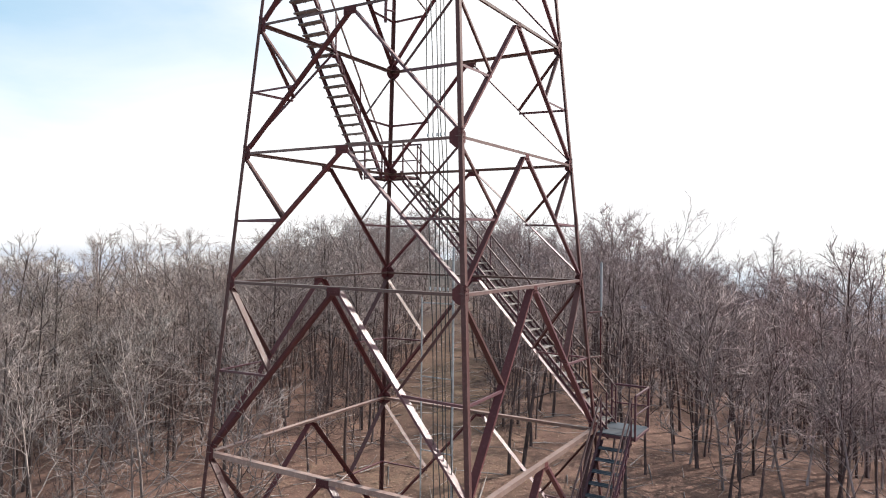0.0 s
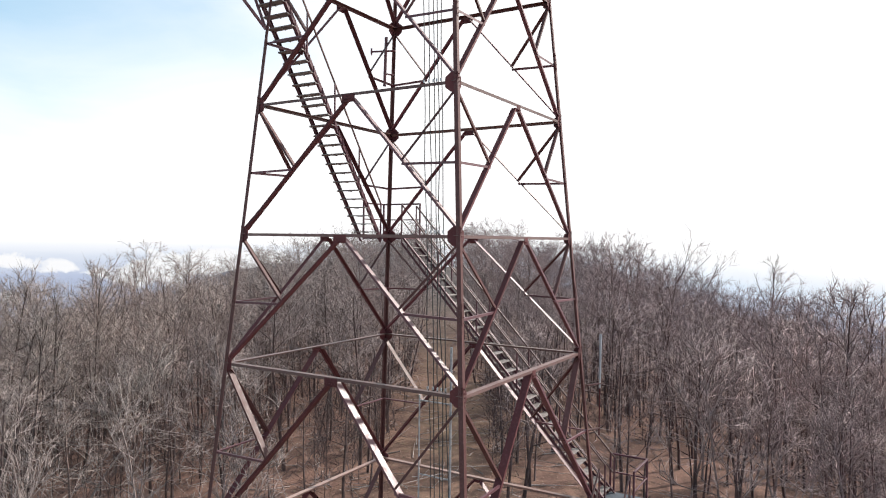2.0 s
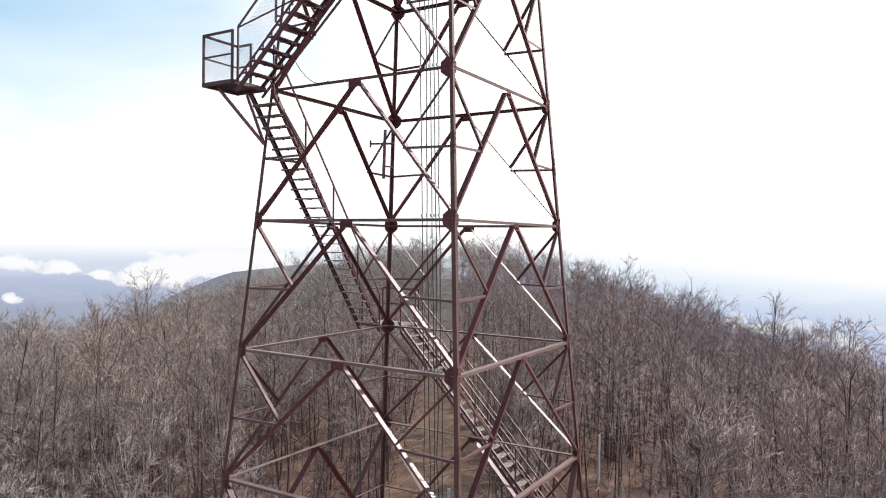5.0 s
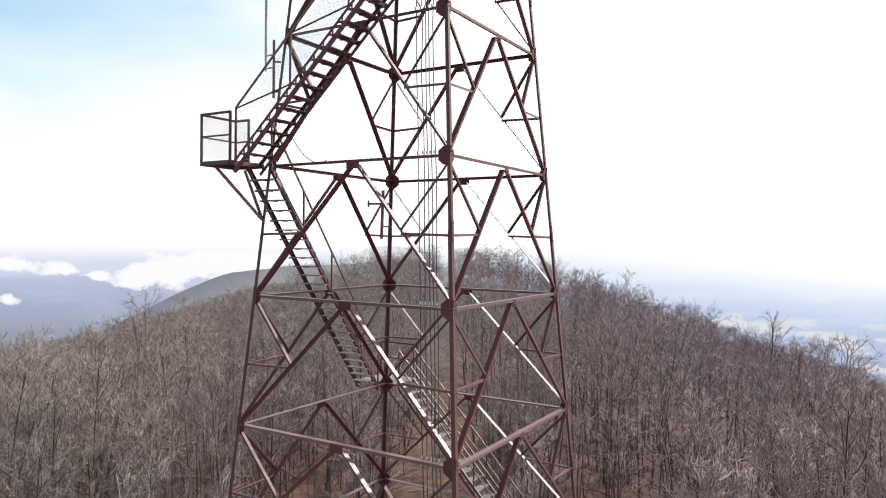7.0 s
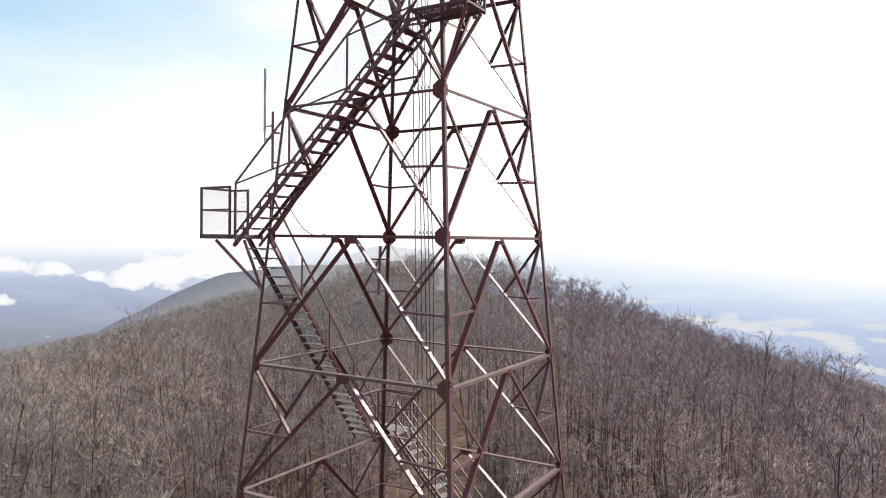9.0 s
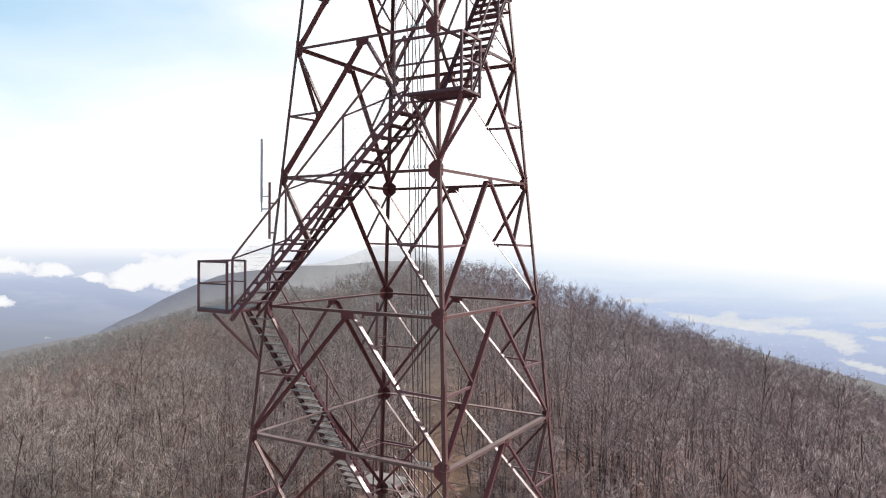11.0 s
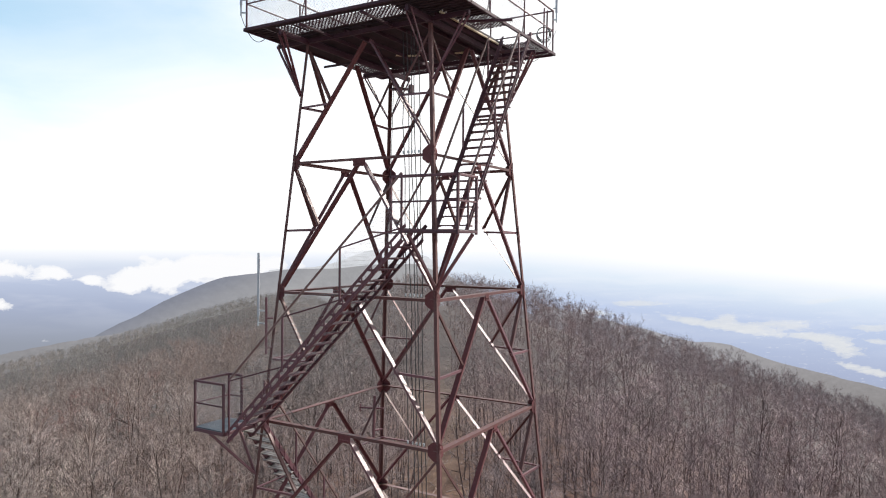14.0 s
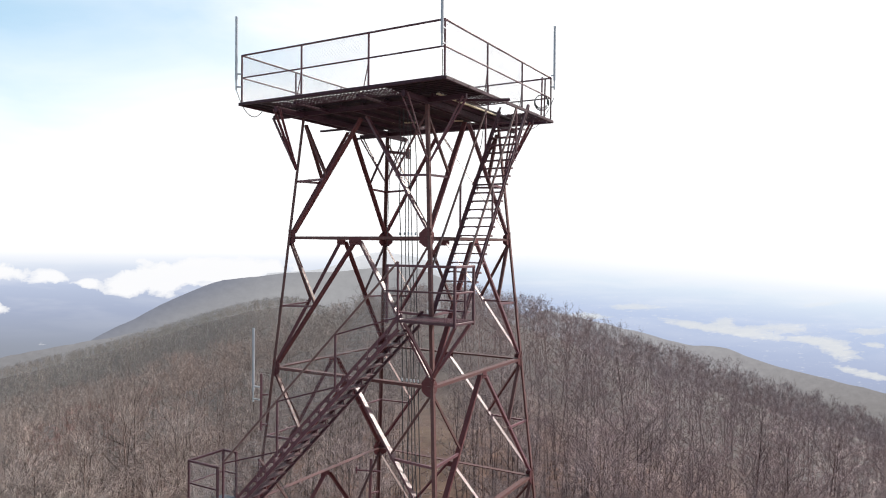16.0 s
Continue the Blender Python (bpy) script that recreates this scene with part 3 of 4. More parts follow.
def make_deck():
    q = 2.78
    thing = tagged(empty("observation_deck", (0, 0, DECK)), "square open steel observation deck with pipe rails on the tower top", "deck")
    up = Vector((0, 0, 1))
    cs = [Vector((-q, -q, DECK)), Vector((q, -q, DECK)), Vector((q, q, DECK)), Vector((-q, q, DECK))]
    for k, (a, b) in enumerate(zip(cs, cs[1:] + cs[:1])):
        d = (b - a).normalized()
        s = Solid().bar(a - up * 0.035, b - up * 0.035, 0.05, 0.07)
        out = d.cross(up)
        for i in range(9):  # bolt heads along the channel
            p = a + d * (0.3 + i * 0.6) + out * 0.025 - up * 0.035
            s.tube([p, p + out * 0.014], 0.016, 6)
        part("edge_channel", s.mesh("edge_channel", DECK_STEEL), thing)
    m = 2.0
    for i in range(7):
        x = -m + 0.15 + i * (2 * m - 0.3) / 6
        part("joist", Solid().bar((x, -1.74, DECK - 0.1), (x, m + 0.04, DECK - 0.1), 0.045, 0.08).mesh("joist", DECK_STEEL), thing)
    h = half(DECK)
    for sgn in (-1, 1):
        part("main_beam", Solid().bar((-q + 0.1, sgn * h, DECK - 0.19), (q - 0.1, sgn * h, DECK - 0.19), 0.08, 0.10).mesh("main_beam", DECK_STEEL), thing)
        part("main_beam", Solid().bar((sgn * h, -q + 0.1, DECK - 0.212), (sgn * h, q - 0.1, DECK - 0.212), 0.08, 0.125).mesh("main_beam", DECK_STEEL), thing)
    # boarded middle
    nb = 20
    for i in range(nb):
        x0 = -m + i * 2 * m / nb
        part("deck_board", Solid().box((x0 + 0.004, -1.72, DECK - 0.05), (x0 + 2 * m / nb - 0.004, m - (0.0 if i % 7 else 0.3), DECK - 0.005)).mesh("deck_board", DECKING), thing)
    # walkway: strips of open diamond grating, outer sheets, ribbed corner sheets
    for x0, x1, y0, y1 in ((-2.05, -1.6, -q + 0.28, -q + 0.92), (-1.5, 1.25, -q + 0.28, -q + 0.92), (-q, q, m, q), (-q, -m, 1.1, m), (m, q, -1.0, -0.05), (m, q, 1.35, m)):
        part("walkway_grating", grating(x0, x1, y0, y1, DECK - 0.025).mesh("walkway_grating", DECK_STEEL), thing)["kind"] = "stuff"
    for x0, x1, y0, y1 in ((-2.3, 1.25, -q + 0.03, -q + 0.275), (-2.3, 1.25, -q + 0.925, -1.73), (-2.3, -2.06, -q + 0.28, -q + 0.92), (-1.59, -1.51, -q + 0.28, -q + 0.92), (-q + 0.03, -m - 0.01, -1.72, 1.09)):
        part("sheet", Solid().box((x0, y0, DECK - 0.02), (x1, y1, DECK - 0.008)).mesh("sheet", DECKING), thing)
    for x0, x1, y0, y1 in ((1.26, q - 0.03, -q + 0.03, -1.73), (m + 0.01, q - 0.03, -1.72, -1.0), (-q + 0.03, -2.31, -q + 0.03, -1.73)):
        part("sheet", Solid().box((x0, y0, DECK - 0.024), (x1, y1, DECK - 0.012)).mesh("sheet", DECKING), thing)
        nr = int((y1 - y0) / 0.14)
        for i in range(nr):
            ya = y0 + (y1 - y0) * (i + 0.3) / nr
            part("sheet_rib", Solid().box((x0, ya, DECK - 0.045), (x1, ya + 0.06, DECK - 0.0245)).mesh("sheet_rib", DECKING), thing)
    part("edge_plank", Solid().bar((m - 0.02, -1.75, DECK - 0.075), (m - 0.02, 1.05, DECK - 0.075), 0.05, 0.04).mesh("edge_plank", PLANK), thing, "cream plank along the stair opening")
    for x, y, a, w in ((-0.45, 0.95, 0.4, 0.34), (-0.75, 0.75, 0.9, 0.2), (0.75, 1.3, 0.2, 0.3)):
        e = Vector((math.cos(a), math.sin(a), 0)) * w * 0.5
        part("patch_board", Solid().bar(Vector((x, y, DECK - 0.075)) - e, Vector((x, y, DECK - 0.075)) + e, 0.11, 0.025).mesh("patch_board", PLANK), thing, "pale scrap board under the deck")
    # outrigger brackets from the legs to the deck edge
    for c, (sx, sy) in CORNERS.items():
        zb = DECK - 1.5
        p = corner(c, zb)
        for e in (Vector((sx * (h + 0.1), sy * (q - 0.15), DECK - 0.2)), Vector((sx * (q - 0.15), sy * (h + 0.1), DECK - 0.2))):
            for o in (0.0, 0.16):
                tip = e - Vector((sx * o if abs(e.x) < abs(e.y) else 0, sy * o if abs(e.x) >= abs(e.y) else 0, 0))
                s = Solid().angle(p, tip, 0.042, 0.007, (0, 0, -1), (-sx, -sy, 0))
                part("bracket", s.mesh("bracket", PAINT), thing)
    for sx, ya in ((-1, 0.35), (-1, 1.9), (1, 1.9)):
        part("outrigger", Solid().bar((sx * h, ya, DECK - 0.2), (sx * (q + 0.2), ya, DECK - 0.2), 0.06, 0.05).mesh("outrigger", DECK_STEEL), thing)
    part("outrigger", Solid().bar((2.05, -1.04, DECK - 0.1), (3.12, -0.57, DECK - 0.1), 0.07, 0.05).mesh("outrigger", DECK_STEEL), thing)
    for sx in (-0.95, 0.75):
        part("outrigger", Solid().bar((sx, -h, DECK - 0.2), (sx, -q - 0.12, DECK - 0.2), 0.06, 0.05).mesh("outrigger", DECK_STEEL), thing)
    # rails
    r = q - 0.04
    cs = [Vector((-r, -r, DECK)), Vector((r, -r, DECK)), Vector((r, r, DECK)), Vector((-r, r, DECK))]
    for i, (a, b) in enumerate(zip(cs, cs[1:] + cs[:1])):
        for hh, rr, nm in ((1.1, 0.022, "top_rail"), (0.58, 0.018, "mid_rail")):
            part(nm, Solid().tube([a + up * hh, b + up * hh], rr, 8).mesh(nm, STAIR), thing)
        for j in range(3):
            p = a.lerp(b, j / 3)
            d = (b - a).normalized()
            s = Solid().tube([p, p + up * 1.1], 0.022, 8)
            if j:
                s.tube([p + up * 0.5, p + d * -0.12], 0.012, 5)
            part("rail_post", s.mesh("rail_post", STAIR), thing)
        for j in ((0, 1) if i == 0 else (0, 1, 2) if i in (3,) else (0, 1) if i == 1 else ()):
            p, e = a.lerp(b, j / 3), a.lerp(b, (j + 1) / 3)
            part("wire_mesh", chain_link(Solid(), p.xy, e.xy, DECK + 0.03, DECK + 1.08, DECK + 0.03, DECK + 1.08).mesh("wire_mesh", WIRE), thing, "thin chain-link infill")["kind"] = "stuff"
    for ya in (2.1, 2.3):
        part("gate_post", Solid().tube([(r, ya, DECK), (r, ya + 0.05, DECK + 1.0)], 0.022, 8).mesh("gate_post", STAIR), thing)
    return thing


make_deck()


# ---------------------------------------------------------------- antennas, cables, rack
def whip(base, height, label, arm=None, r=0.03):
    thing = tagged(empty("antenna", base), label, "antenna", "whip antennas on the tower")
    b = Vector(base)
    s = Solid().tube([b, b + Vector((0, 0, height * 0.5)), b + Vector((0, 0, height))], r, 10)
    part("radome", s.mesh("radome", FIBRE), thing)
    part("base_tube", Solid().tube([b - Vector((0, 0, 0.25)), b + Vector((0, 0, 0.05))], r * 0.7, 8).mesh("base_tube", GALV), thing)
    if arm:
        for dz in (-0.18, 0.12):
            part("clamp_arm", Solid().bar(b + Vector((0, 0, dz)), Vector(arm) + Vector((0, 0, b.z + dz)), 0.04, 0.03).mesh("clamp_arm", GALV), thing)
    return thing


whip((-2.84, -2.82, DECK + 0.55), 1.45, "grey fibreglass whip antenna clamped to a deck rail post", (-2.74, -2.74, 0))
whip((2.74, -2.85, DECK + 0.8), 1.9, "tall grey whip antenna clamped to a deck corner post", (2.74, -2.74, 0))
whip((2.82, 2.78, DECK + 1.05), 1.4, "grey fibreglass whip antenna at a deck corner", (2.74, 2.74, 0))
whip((-2.66, -2.4, G + 11.5), 1.5, "grey whip antenna on a stand-off mast beside a leg", (-2.38, -2.4, 0))
whip((3.5, 3.72, G - 0.78), 1.2, "pale grey whip antenna on a pole beside a leg", None, 0.03)

mast = tagged(empty("antenna_mast", (-2.38, -2.42, G + 10.7)), "thin steel stand-off mast clamped to a tower leg", "mast")
part("pole", Solid().tube([(-2.38, -2.42, G + 10.6), (-2.38, -2.42, G + 11.95)], 0.03, 8).mesh("pole", PAINT), mast)
for dz in (10.75, 11.45):
    part("clamp_arm", Solid().bar((-2.38, -2.42, G + dz), (-2.27, -2.3, G + dz), 0.04, 0.04).mesh("clamp_arm", PAINT), mast)
pole = tagged(empty("antenna_pole", (3.5, 3.72, G - 2.4)), "grey steel pole carried on arms from a leg", "pole")
part("pole", Solid().tube([(3.5, 3.72, G - 2.3), (3.5, 3.72, G - 0.7)], 0.018, 8).mesh("pole", PAINT_MATTE), pole)
for dz in (-0.9, -2.1):
    part("clamp_arm", Solid().bar((3.5, 3.72, G + dz), (3.3, 3.28, G + dz), 0.05, 0.04).mesh("clamp_arm", PAINT_LIGHT), pole)

yagi = tagged(empty("dipole_antenna", (-2.6, 2.2, G + 7.9)), "small dipole antenna on a short mast at the far leg", "antenna")
part("mast", Solid().tube([(-2.6, 2.2, G + 7.34), (-2.52, 2.15, G + 8.75)], 0.045, 8).mesh("mast", PAINT), yagi)
part("boom", Solid().tube([(-3.0, 2.05, G + 8.36), (-2.3, 2.3, G + 8.36)], 0.028, 8).mesh("boom", PAINT), yagi)
part("element", Solid().tube([(-2.98, 2.06, G + 8.26), (-2.98, 2.06, G + 8.46)], 0.025, 8).mesh("element", PAINT), yagi)
part("bracket", Solid().bar((-2.58, 2.18, G + 7.7), (-2.45, 2.45, G + 7.7), 0.05, 0.04).mesh("bracket", PAINT), yagi)

dish = tagged(empty("deck_antenna", (-1.3, 1.4, G + 17.5)), "small horizontal antenna bar on a far leg bracket", "antenna")
part("boom", Solid().tube([(-1.78, 1.78, G + 17.62), (-0.95, 1.6, G + 17.5)], 0.04, 8).mesh("boom", PAINT), dish)
part("end_plate", Solid().box((-0.99, 1.53, G + 17.36), (-0.92, 1.69, G + 17.62)).mesh("end_plate", PAINT), dish)


def face_point(d, z, inset=0.06):
    """A point on the L-N side, d metres from the N leg."""
    h = half(z)
    return Vector((h - d, -h + inset, z))


for i, d in enumerate((0.42, 0.52, 0.60, 0.70, 0.82)):
    cable = tagged(empty("cable", face_point(d, G)), "black coaxial cable strapped up the tower side", "cable", "coaxial cables up the tower")
    rnd = random.Random(i)
    pts = [face_point(d + rnd.uniform(-0.03, 0.03), z, 0.10 + rnd.uniform(0, 0.03)) for z in np.linspace(0.2, DECK - 0.3, 26)]
    part("sheath", Solid().tube(pts, 0.0095, 5).mesh("sheath", CABLE), cable)
    for z in LEVELS[1:]:
        p = face_point(d, z + 0.08, 0.08)
        part("clamp", Solid().bar(p - Vector((0, 0, 0.03)), p + Vector((0, 0, 0.03)), 0.03, 0.03).mesh("clamp", GALV), cable)

def hanging(points, label):
    c = tagged(empty("cable", points[0]), label, "cable", "loose cables on the tower")
    part("sheath", Solid().tube(points, 0.008, 5).mesh("sheath", CABLE), c)


def sag(a, b, drop, n=10):
    a, b = Vector(a), Vector(b)
    return [a.lerp(b, i / n) - Vector((0, 0, drop * 4 * (i / n) * (1 - i / n))) for i in range(n + 1)]


hanging(sag((-1.75, -2.55, G + 9.75), (-0.75, -2.42, G + 9.06), 0.28), "thin cable sagging below a stair flight")
hanging(sag((-2.84, -2.82, DECK + 0.3), (-2.2, -2.6, DECK - 0.2), 0.35), "thin antenna lead looped under the deck corner")
hanging(sag((2.82, 2.78, DECK + 0.6), (2.2, 2.2, DECK - 0.25), 0.3), "thin antenna lead drooping under the deck edge")
hanging(sag((2.74, -2.83, DECK + 0.5), (2.6, -2.6, DECK), 0.1), "thin antenna lead beside a rail post")
hanging(sag((-1.9, 1.85, G + 12.9), (-1.6, 1.7, DECK - 0.3), 0.5), "loose cable hanging inside the tower head")
hanging(sag((1.3, 1.2, DECK - 0.3), (2.1, 0.2, DECK - 0.3), 0.7), "loose cable hanging under the deck")
coil = tagged(empty("cable_coil", (2.6, 2.45, DECK + 0.5)), "coil of black cable hung on the deck rail", "cable coil")
for r in (0.2, 0.17, 0.185):
    ring = [(2.6 + 0.8 * r * math.cos(a), 2.45 + 0.5 * r * math.cos(a) + (r - 0.185), DECK + 0.62 - r + r * math.sin(a)) for a in np.linspace(0, 2 * math.pi, 21)]
    part("loop", Solid().tube(ring, 0.011, 6).mesh("loop", CABLE), coil)

rack = tagged(empty("cable_rack", (2.5, -2.9, 0)), "grey galvanised ladder rack holding cables at the tower foot", "cable rack")
for d, top, r in ((0.37, G + 0.85, 0.024), (1.08, G - 0.15, 0.016)):
    s = Solid().tube([(half(G) - d, -half(G) + 0.2, 0.0), (half(G) - d, -half(G) + 0.2, top)], r, 8)
    part("upright", s.mesh("upright", GALV), rack)
for z in np.arange(0.7, G, 1.45):
    part("rung", Solid().bar((half(G) - 1.08, -half(G) + 0.2, z), (half(G) - 0.37, -half(G) + 0.2, z), 0.02, 0.022).mesh("rung", GALV), rack)


# ---------------------------------------------------------------- trees
def sticks(segs):
    """Three-sided tapered sticks from rows x0 y0 z0 x1 y1 z1 r0 r1; a stick with r1 = 0 is a cone."""
    s = np.asarray(segs, float)
    p0, p1, r0, r1 = s[:, :3], s[:, 3:6], s[:, 6], s[:, 7]
    d = p1 - p0
    d /= np.linalg.norm(d, axis=1)[:, None] + 1e-9
    ref = np.where(np.abs(d[:, 2:3]) < 0.9, [[0, 0, 1.0]], [[1.0, 0, 0]])
    x = np.cross(d, ref)
    x /= np.linalg.norm(x, axis=1)[:, None]
    y = np.cross(d, x)
    ang = [0, 2.094, 4.189]
    ring0 = np.stack([p0 + r0[:, None] * (x * math.cos(a) + y * math.sin(a)) for a in ang], 1)
    thick = r1 > 0
    ring1 = np.stack([p1 + r1[:, None] * (x * math.cos(a) + y * math.sin(a)) for a in ang], 1)
    V, Tt, base = [], [], 0
    a0, a1 = ring0[thick], ring1[thick]
    k = len(a0)
    if k:
        V.append(np.concatenate([a0, a1], 1).reshape(-1, 3))
        o = np.arange(k)[:, None, None] * 6
        f = np.array([[0, 1, 4], [0, 4, 3], [1, 2, 5], [1, 5, 4], [2, 0, 3], [2, 3, 5]])
        Tt.append((o + f).reshape(-1, 3))
        base = 6 * k
    b0 = ring0[~thick]
    k = len(b0)
    if k:
        V.append(np.concatenate([b0, p1[~thick][:, None]], 1).reshape(-1, 3))
        o = np.arange(k)[:, None, None] * 4 + base
        f = np.array([[0, 1, 3], [1, 2, 3], [2, 0, 3]])
        Tt.append((o + f).reshape(-1, 3))
    return np.concatenate(V), np.concatenate(Tt)


def slivers(rows):
    """Single thin blades for the finest twigs of far crowns: rows x0 y0 z0 x1 y1 z1 r."""
    s = np.asarray(rows, float)
    p0, p1, r = s[:, :3], s[:, 3:6], s[:, 6:7]
    d = p1 - p0
    x = np.cross(d, np.random.default_rng(5).normal(size=d.shape))
    x *= r / (np.linalg.norm(x, axis=1)[:, None] + 1e-9)
    v = np.stack([p0 - x, p0 + x, p1], 1).reshape(-1, 3)
    return v, np.arange(len(v)).reshape(-1, 3)


def joined(*pieces):
    V, F, base = [], [], 0
    for v, f in pieces:
        V.append(v)
        F.append(f + base)
        base += len(v)
    return np.concatenate(V), np.concatenate(F)


def unit(v):
    return v / (np.linalg.norm(v) + 1e-9)


def turned(rnd, d, angle):
    """The direction d leaned by the angle to a random side."""
    a = rnd.uniform(0, 2 * np.pi)
    x = unit(np.cross(d, (1.0, 0, 0) if abs(d[2]) > 0.7 else (0, 0, 1.0)))
    return unit(d * math.cos(angle) + (x * math.cos(a) + np.cross(d, x) * math.sin(a)) * math.sin(angle))


def shoot(rnd, out, p, d, length, r0, r1, n, wander, rise):
    """A crooked stem of n sticks; gives its joints as place, direction and radius."""
    joints = [(p, d, r0)]
    for i in range(n):
        d = unit(d + rnd.normal(0, wander, 3) + np.array([0, 0, rise]))
        q = p + d * length / n
        ra, rb = r0 + (r1 - r0) * i / n, r0 + (r1 - r0) * (i + 1) / n
        out.append((*p, *q, ra, rb))
        p = q
        joints.append((p, d, rb))
    return joints


def along(joints, f):
    k = min(int(f * (len(joints) - 1)), len(joints) - 2)
    g = f * (len(joints) - 1) - k
    return joints[k][0] + (joints[k + 1][0] - joints[k][0]) * g, joints[k + 1][1], joints[k + 1][2]


def hardwood(rnd, height, limbs, branches, twigs, r=0.1, base=0.35, spread=1.0, steps=(6, 4, 2), twig_r=0.009, twig=0.5, lean=0.05):
    """A bare broadleaf tree with a wide, rounded crown: rows for trunk and limbs, rows for branches, rows for twigs."""
    wood, mid, fine = [], [], []
    trunk = shoot(rnd, wood, np.array([0, 0, -0.2]), unit(np.array([*rnd.normal(0, lean, 2), 1.0])), height * 0.93, r, r * 0.16, steps[0], 0.05, 0.05)
    turn = rnd.uniform(0, 6.28)
    for i in range(limbs):
        f = base + (0.97 - base) * ((i + rnd.uniform(0, 0.9)) / limbs) ** 0.85
        p, d, rr = along(trunk, f)
        turn += 2.4 + rnd.normal(0, 0.4)
        g = (f - base) / (1 - base)
        up = math.radians(18 + 42 * g + rnd.normal(0, 9))
        out = np.array([math.cos(turn) * math.cos(up), math.sin(turn) * math.cos(up), math.sin(up)])
        length = height * spread * (0.12 + 0.24 * (1 - g) ** 0.7) * rnd.uniform(0.7, 1.25)
        limb = shoot(rnd, wood, p, out, length, max(rr * 0.55, twig_r * 1.8), twig_r * 1.4, steps[1], 0.17, 0.10)
        for j in range(branches):
            h = rnd.uniform(0.22, 1.0)
            p2, d2, r2 = along(limb, h)
            L = length * (0.62 - 0.36 * h) * rnd.uniform(0.7, 1.3)
            br = shoot(rnd, mid, p2, turned(rnd, d2, rnd.uniform(0.5, 1.15)), L, max(r2 * 0.6, twig_r * 1.25), twig_r, steps[2], 0.25, 0.07)
            for _ in range(twigs):
                p3, d3, _r = along(br, rnd.uniform(0.15, 1.0))
                e = p3 + turned(rnd, d3, rnd.uniform(0.35, 1.1)) * twig * rnd.uniform(0.5, 1.4) + np.array([0, 0, 0.12 * twig])
                fine.append((*p3, *e, twig_r))
    for p, d, rr in trunk[-2:]:
        for _ in range(limbs):
            e = p + turned(rnd, d, rnd.uniform(0.2, 0.9)) * twig * rnd.uniform(0.8, 2.0)
            fine.append((*p, *e, twig_r))
    return wood, mid, fine


def cones(rows):
    """Twig rows as three-sided cones."""
    return [(*q[:6], q[6], 0.0) for q in rows]


def forest_tree(rnd, height, limbs, branches, twigs, r, twig_r, twig, steps=(3, 2, 1), **kw):
    """A tree for the joined woods: its dark wood and its pale twigs as two meshes."""
    wood, mid, fine = hardwood(rnd, height, limbs, branches, twigs, r=r, twig_r=twig_r, twig=twig, steps=steps, **kw)
    blades = [(*q[:6], max(q[6], q[7])) for q in mid]
    return sticks(wood), slivers(blades + fine)


rng = np.random.default_rng(11)
TREES = []
for i in range(10):
    hgt = (11.5, 10.5, 9.5, 12.5, 8.5, 10.0, 13.0, 9.0, 11.0, 12.0)[i]
    w, b, c = hardwood(rng, hgt, (13, 11, 12, 14, 11, 12, 14, 11, 12, 13)[i], 6, 7, r=0.0125 * hgt, base=rng.uniform(0.3, 0.5), spread=rng.uniform(0.85, 1.15), steps=(7, 4, 2), twig_r=0.0100, twig=0.55)
    TREES.append((hgt, tri_mesh("trunk", *sticks(w), BARK), tri_mesh("crown", *sticks(b + cones(c)), TWIG)))

EYE0 = Vector((9.6, -14.3, 0))


def uv(x, y):
    return x * FWD.x + y * FWD.y, x * RGT.x + y * RGT.y


def open_ground(x, y):
    """True where no tree stands: round the tower, under the rising camera, and along the track."""
    u, v = uv(x, y)
    if math.hypot(x, y) < 10.5 or math.hypot(x - EYE0.x, y - EYE0.y) < 11:
        return True
    if u < 4 and abs(v) < 12:
        return True
    return u > 0 and abs(v - 0.6 - 0.01 * u) < 2.6 - 0.008 * min(u, 120)


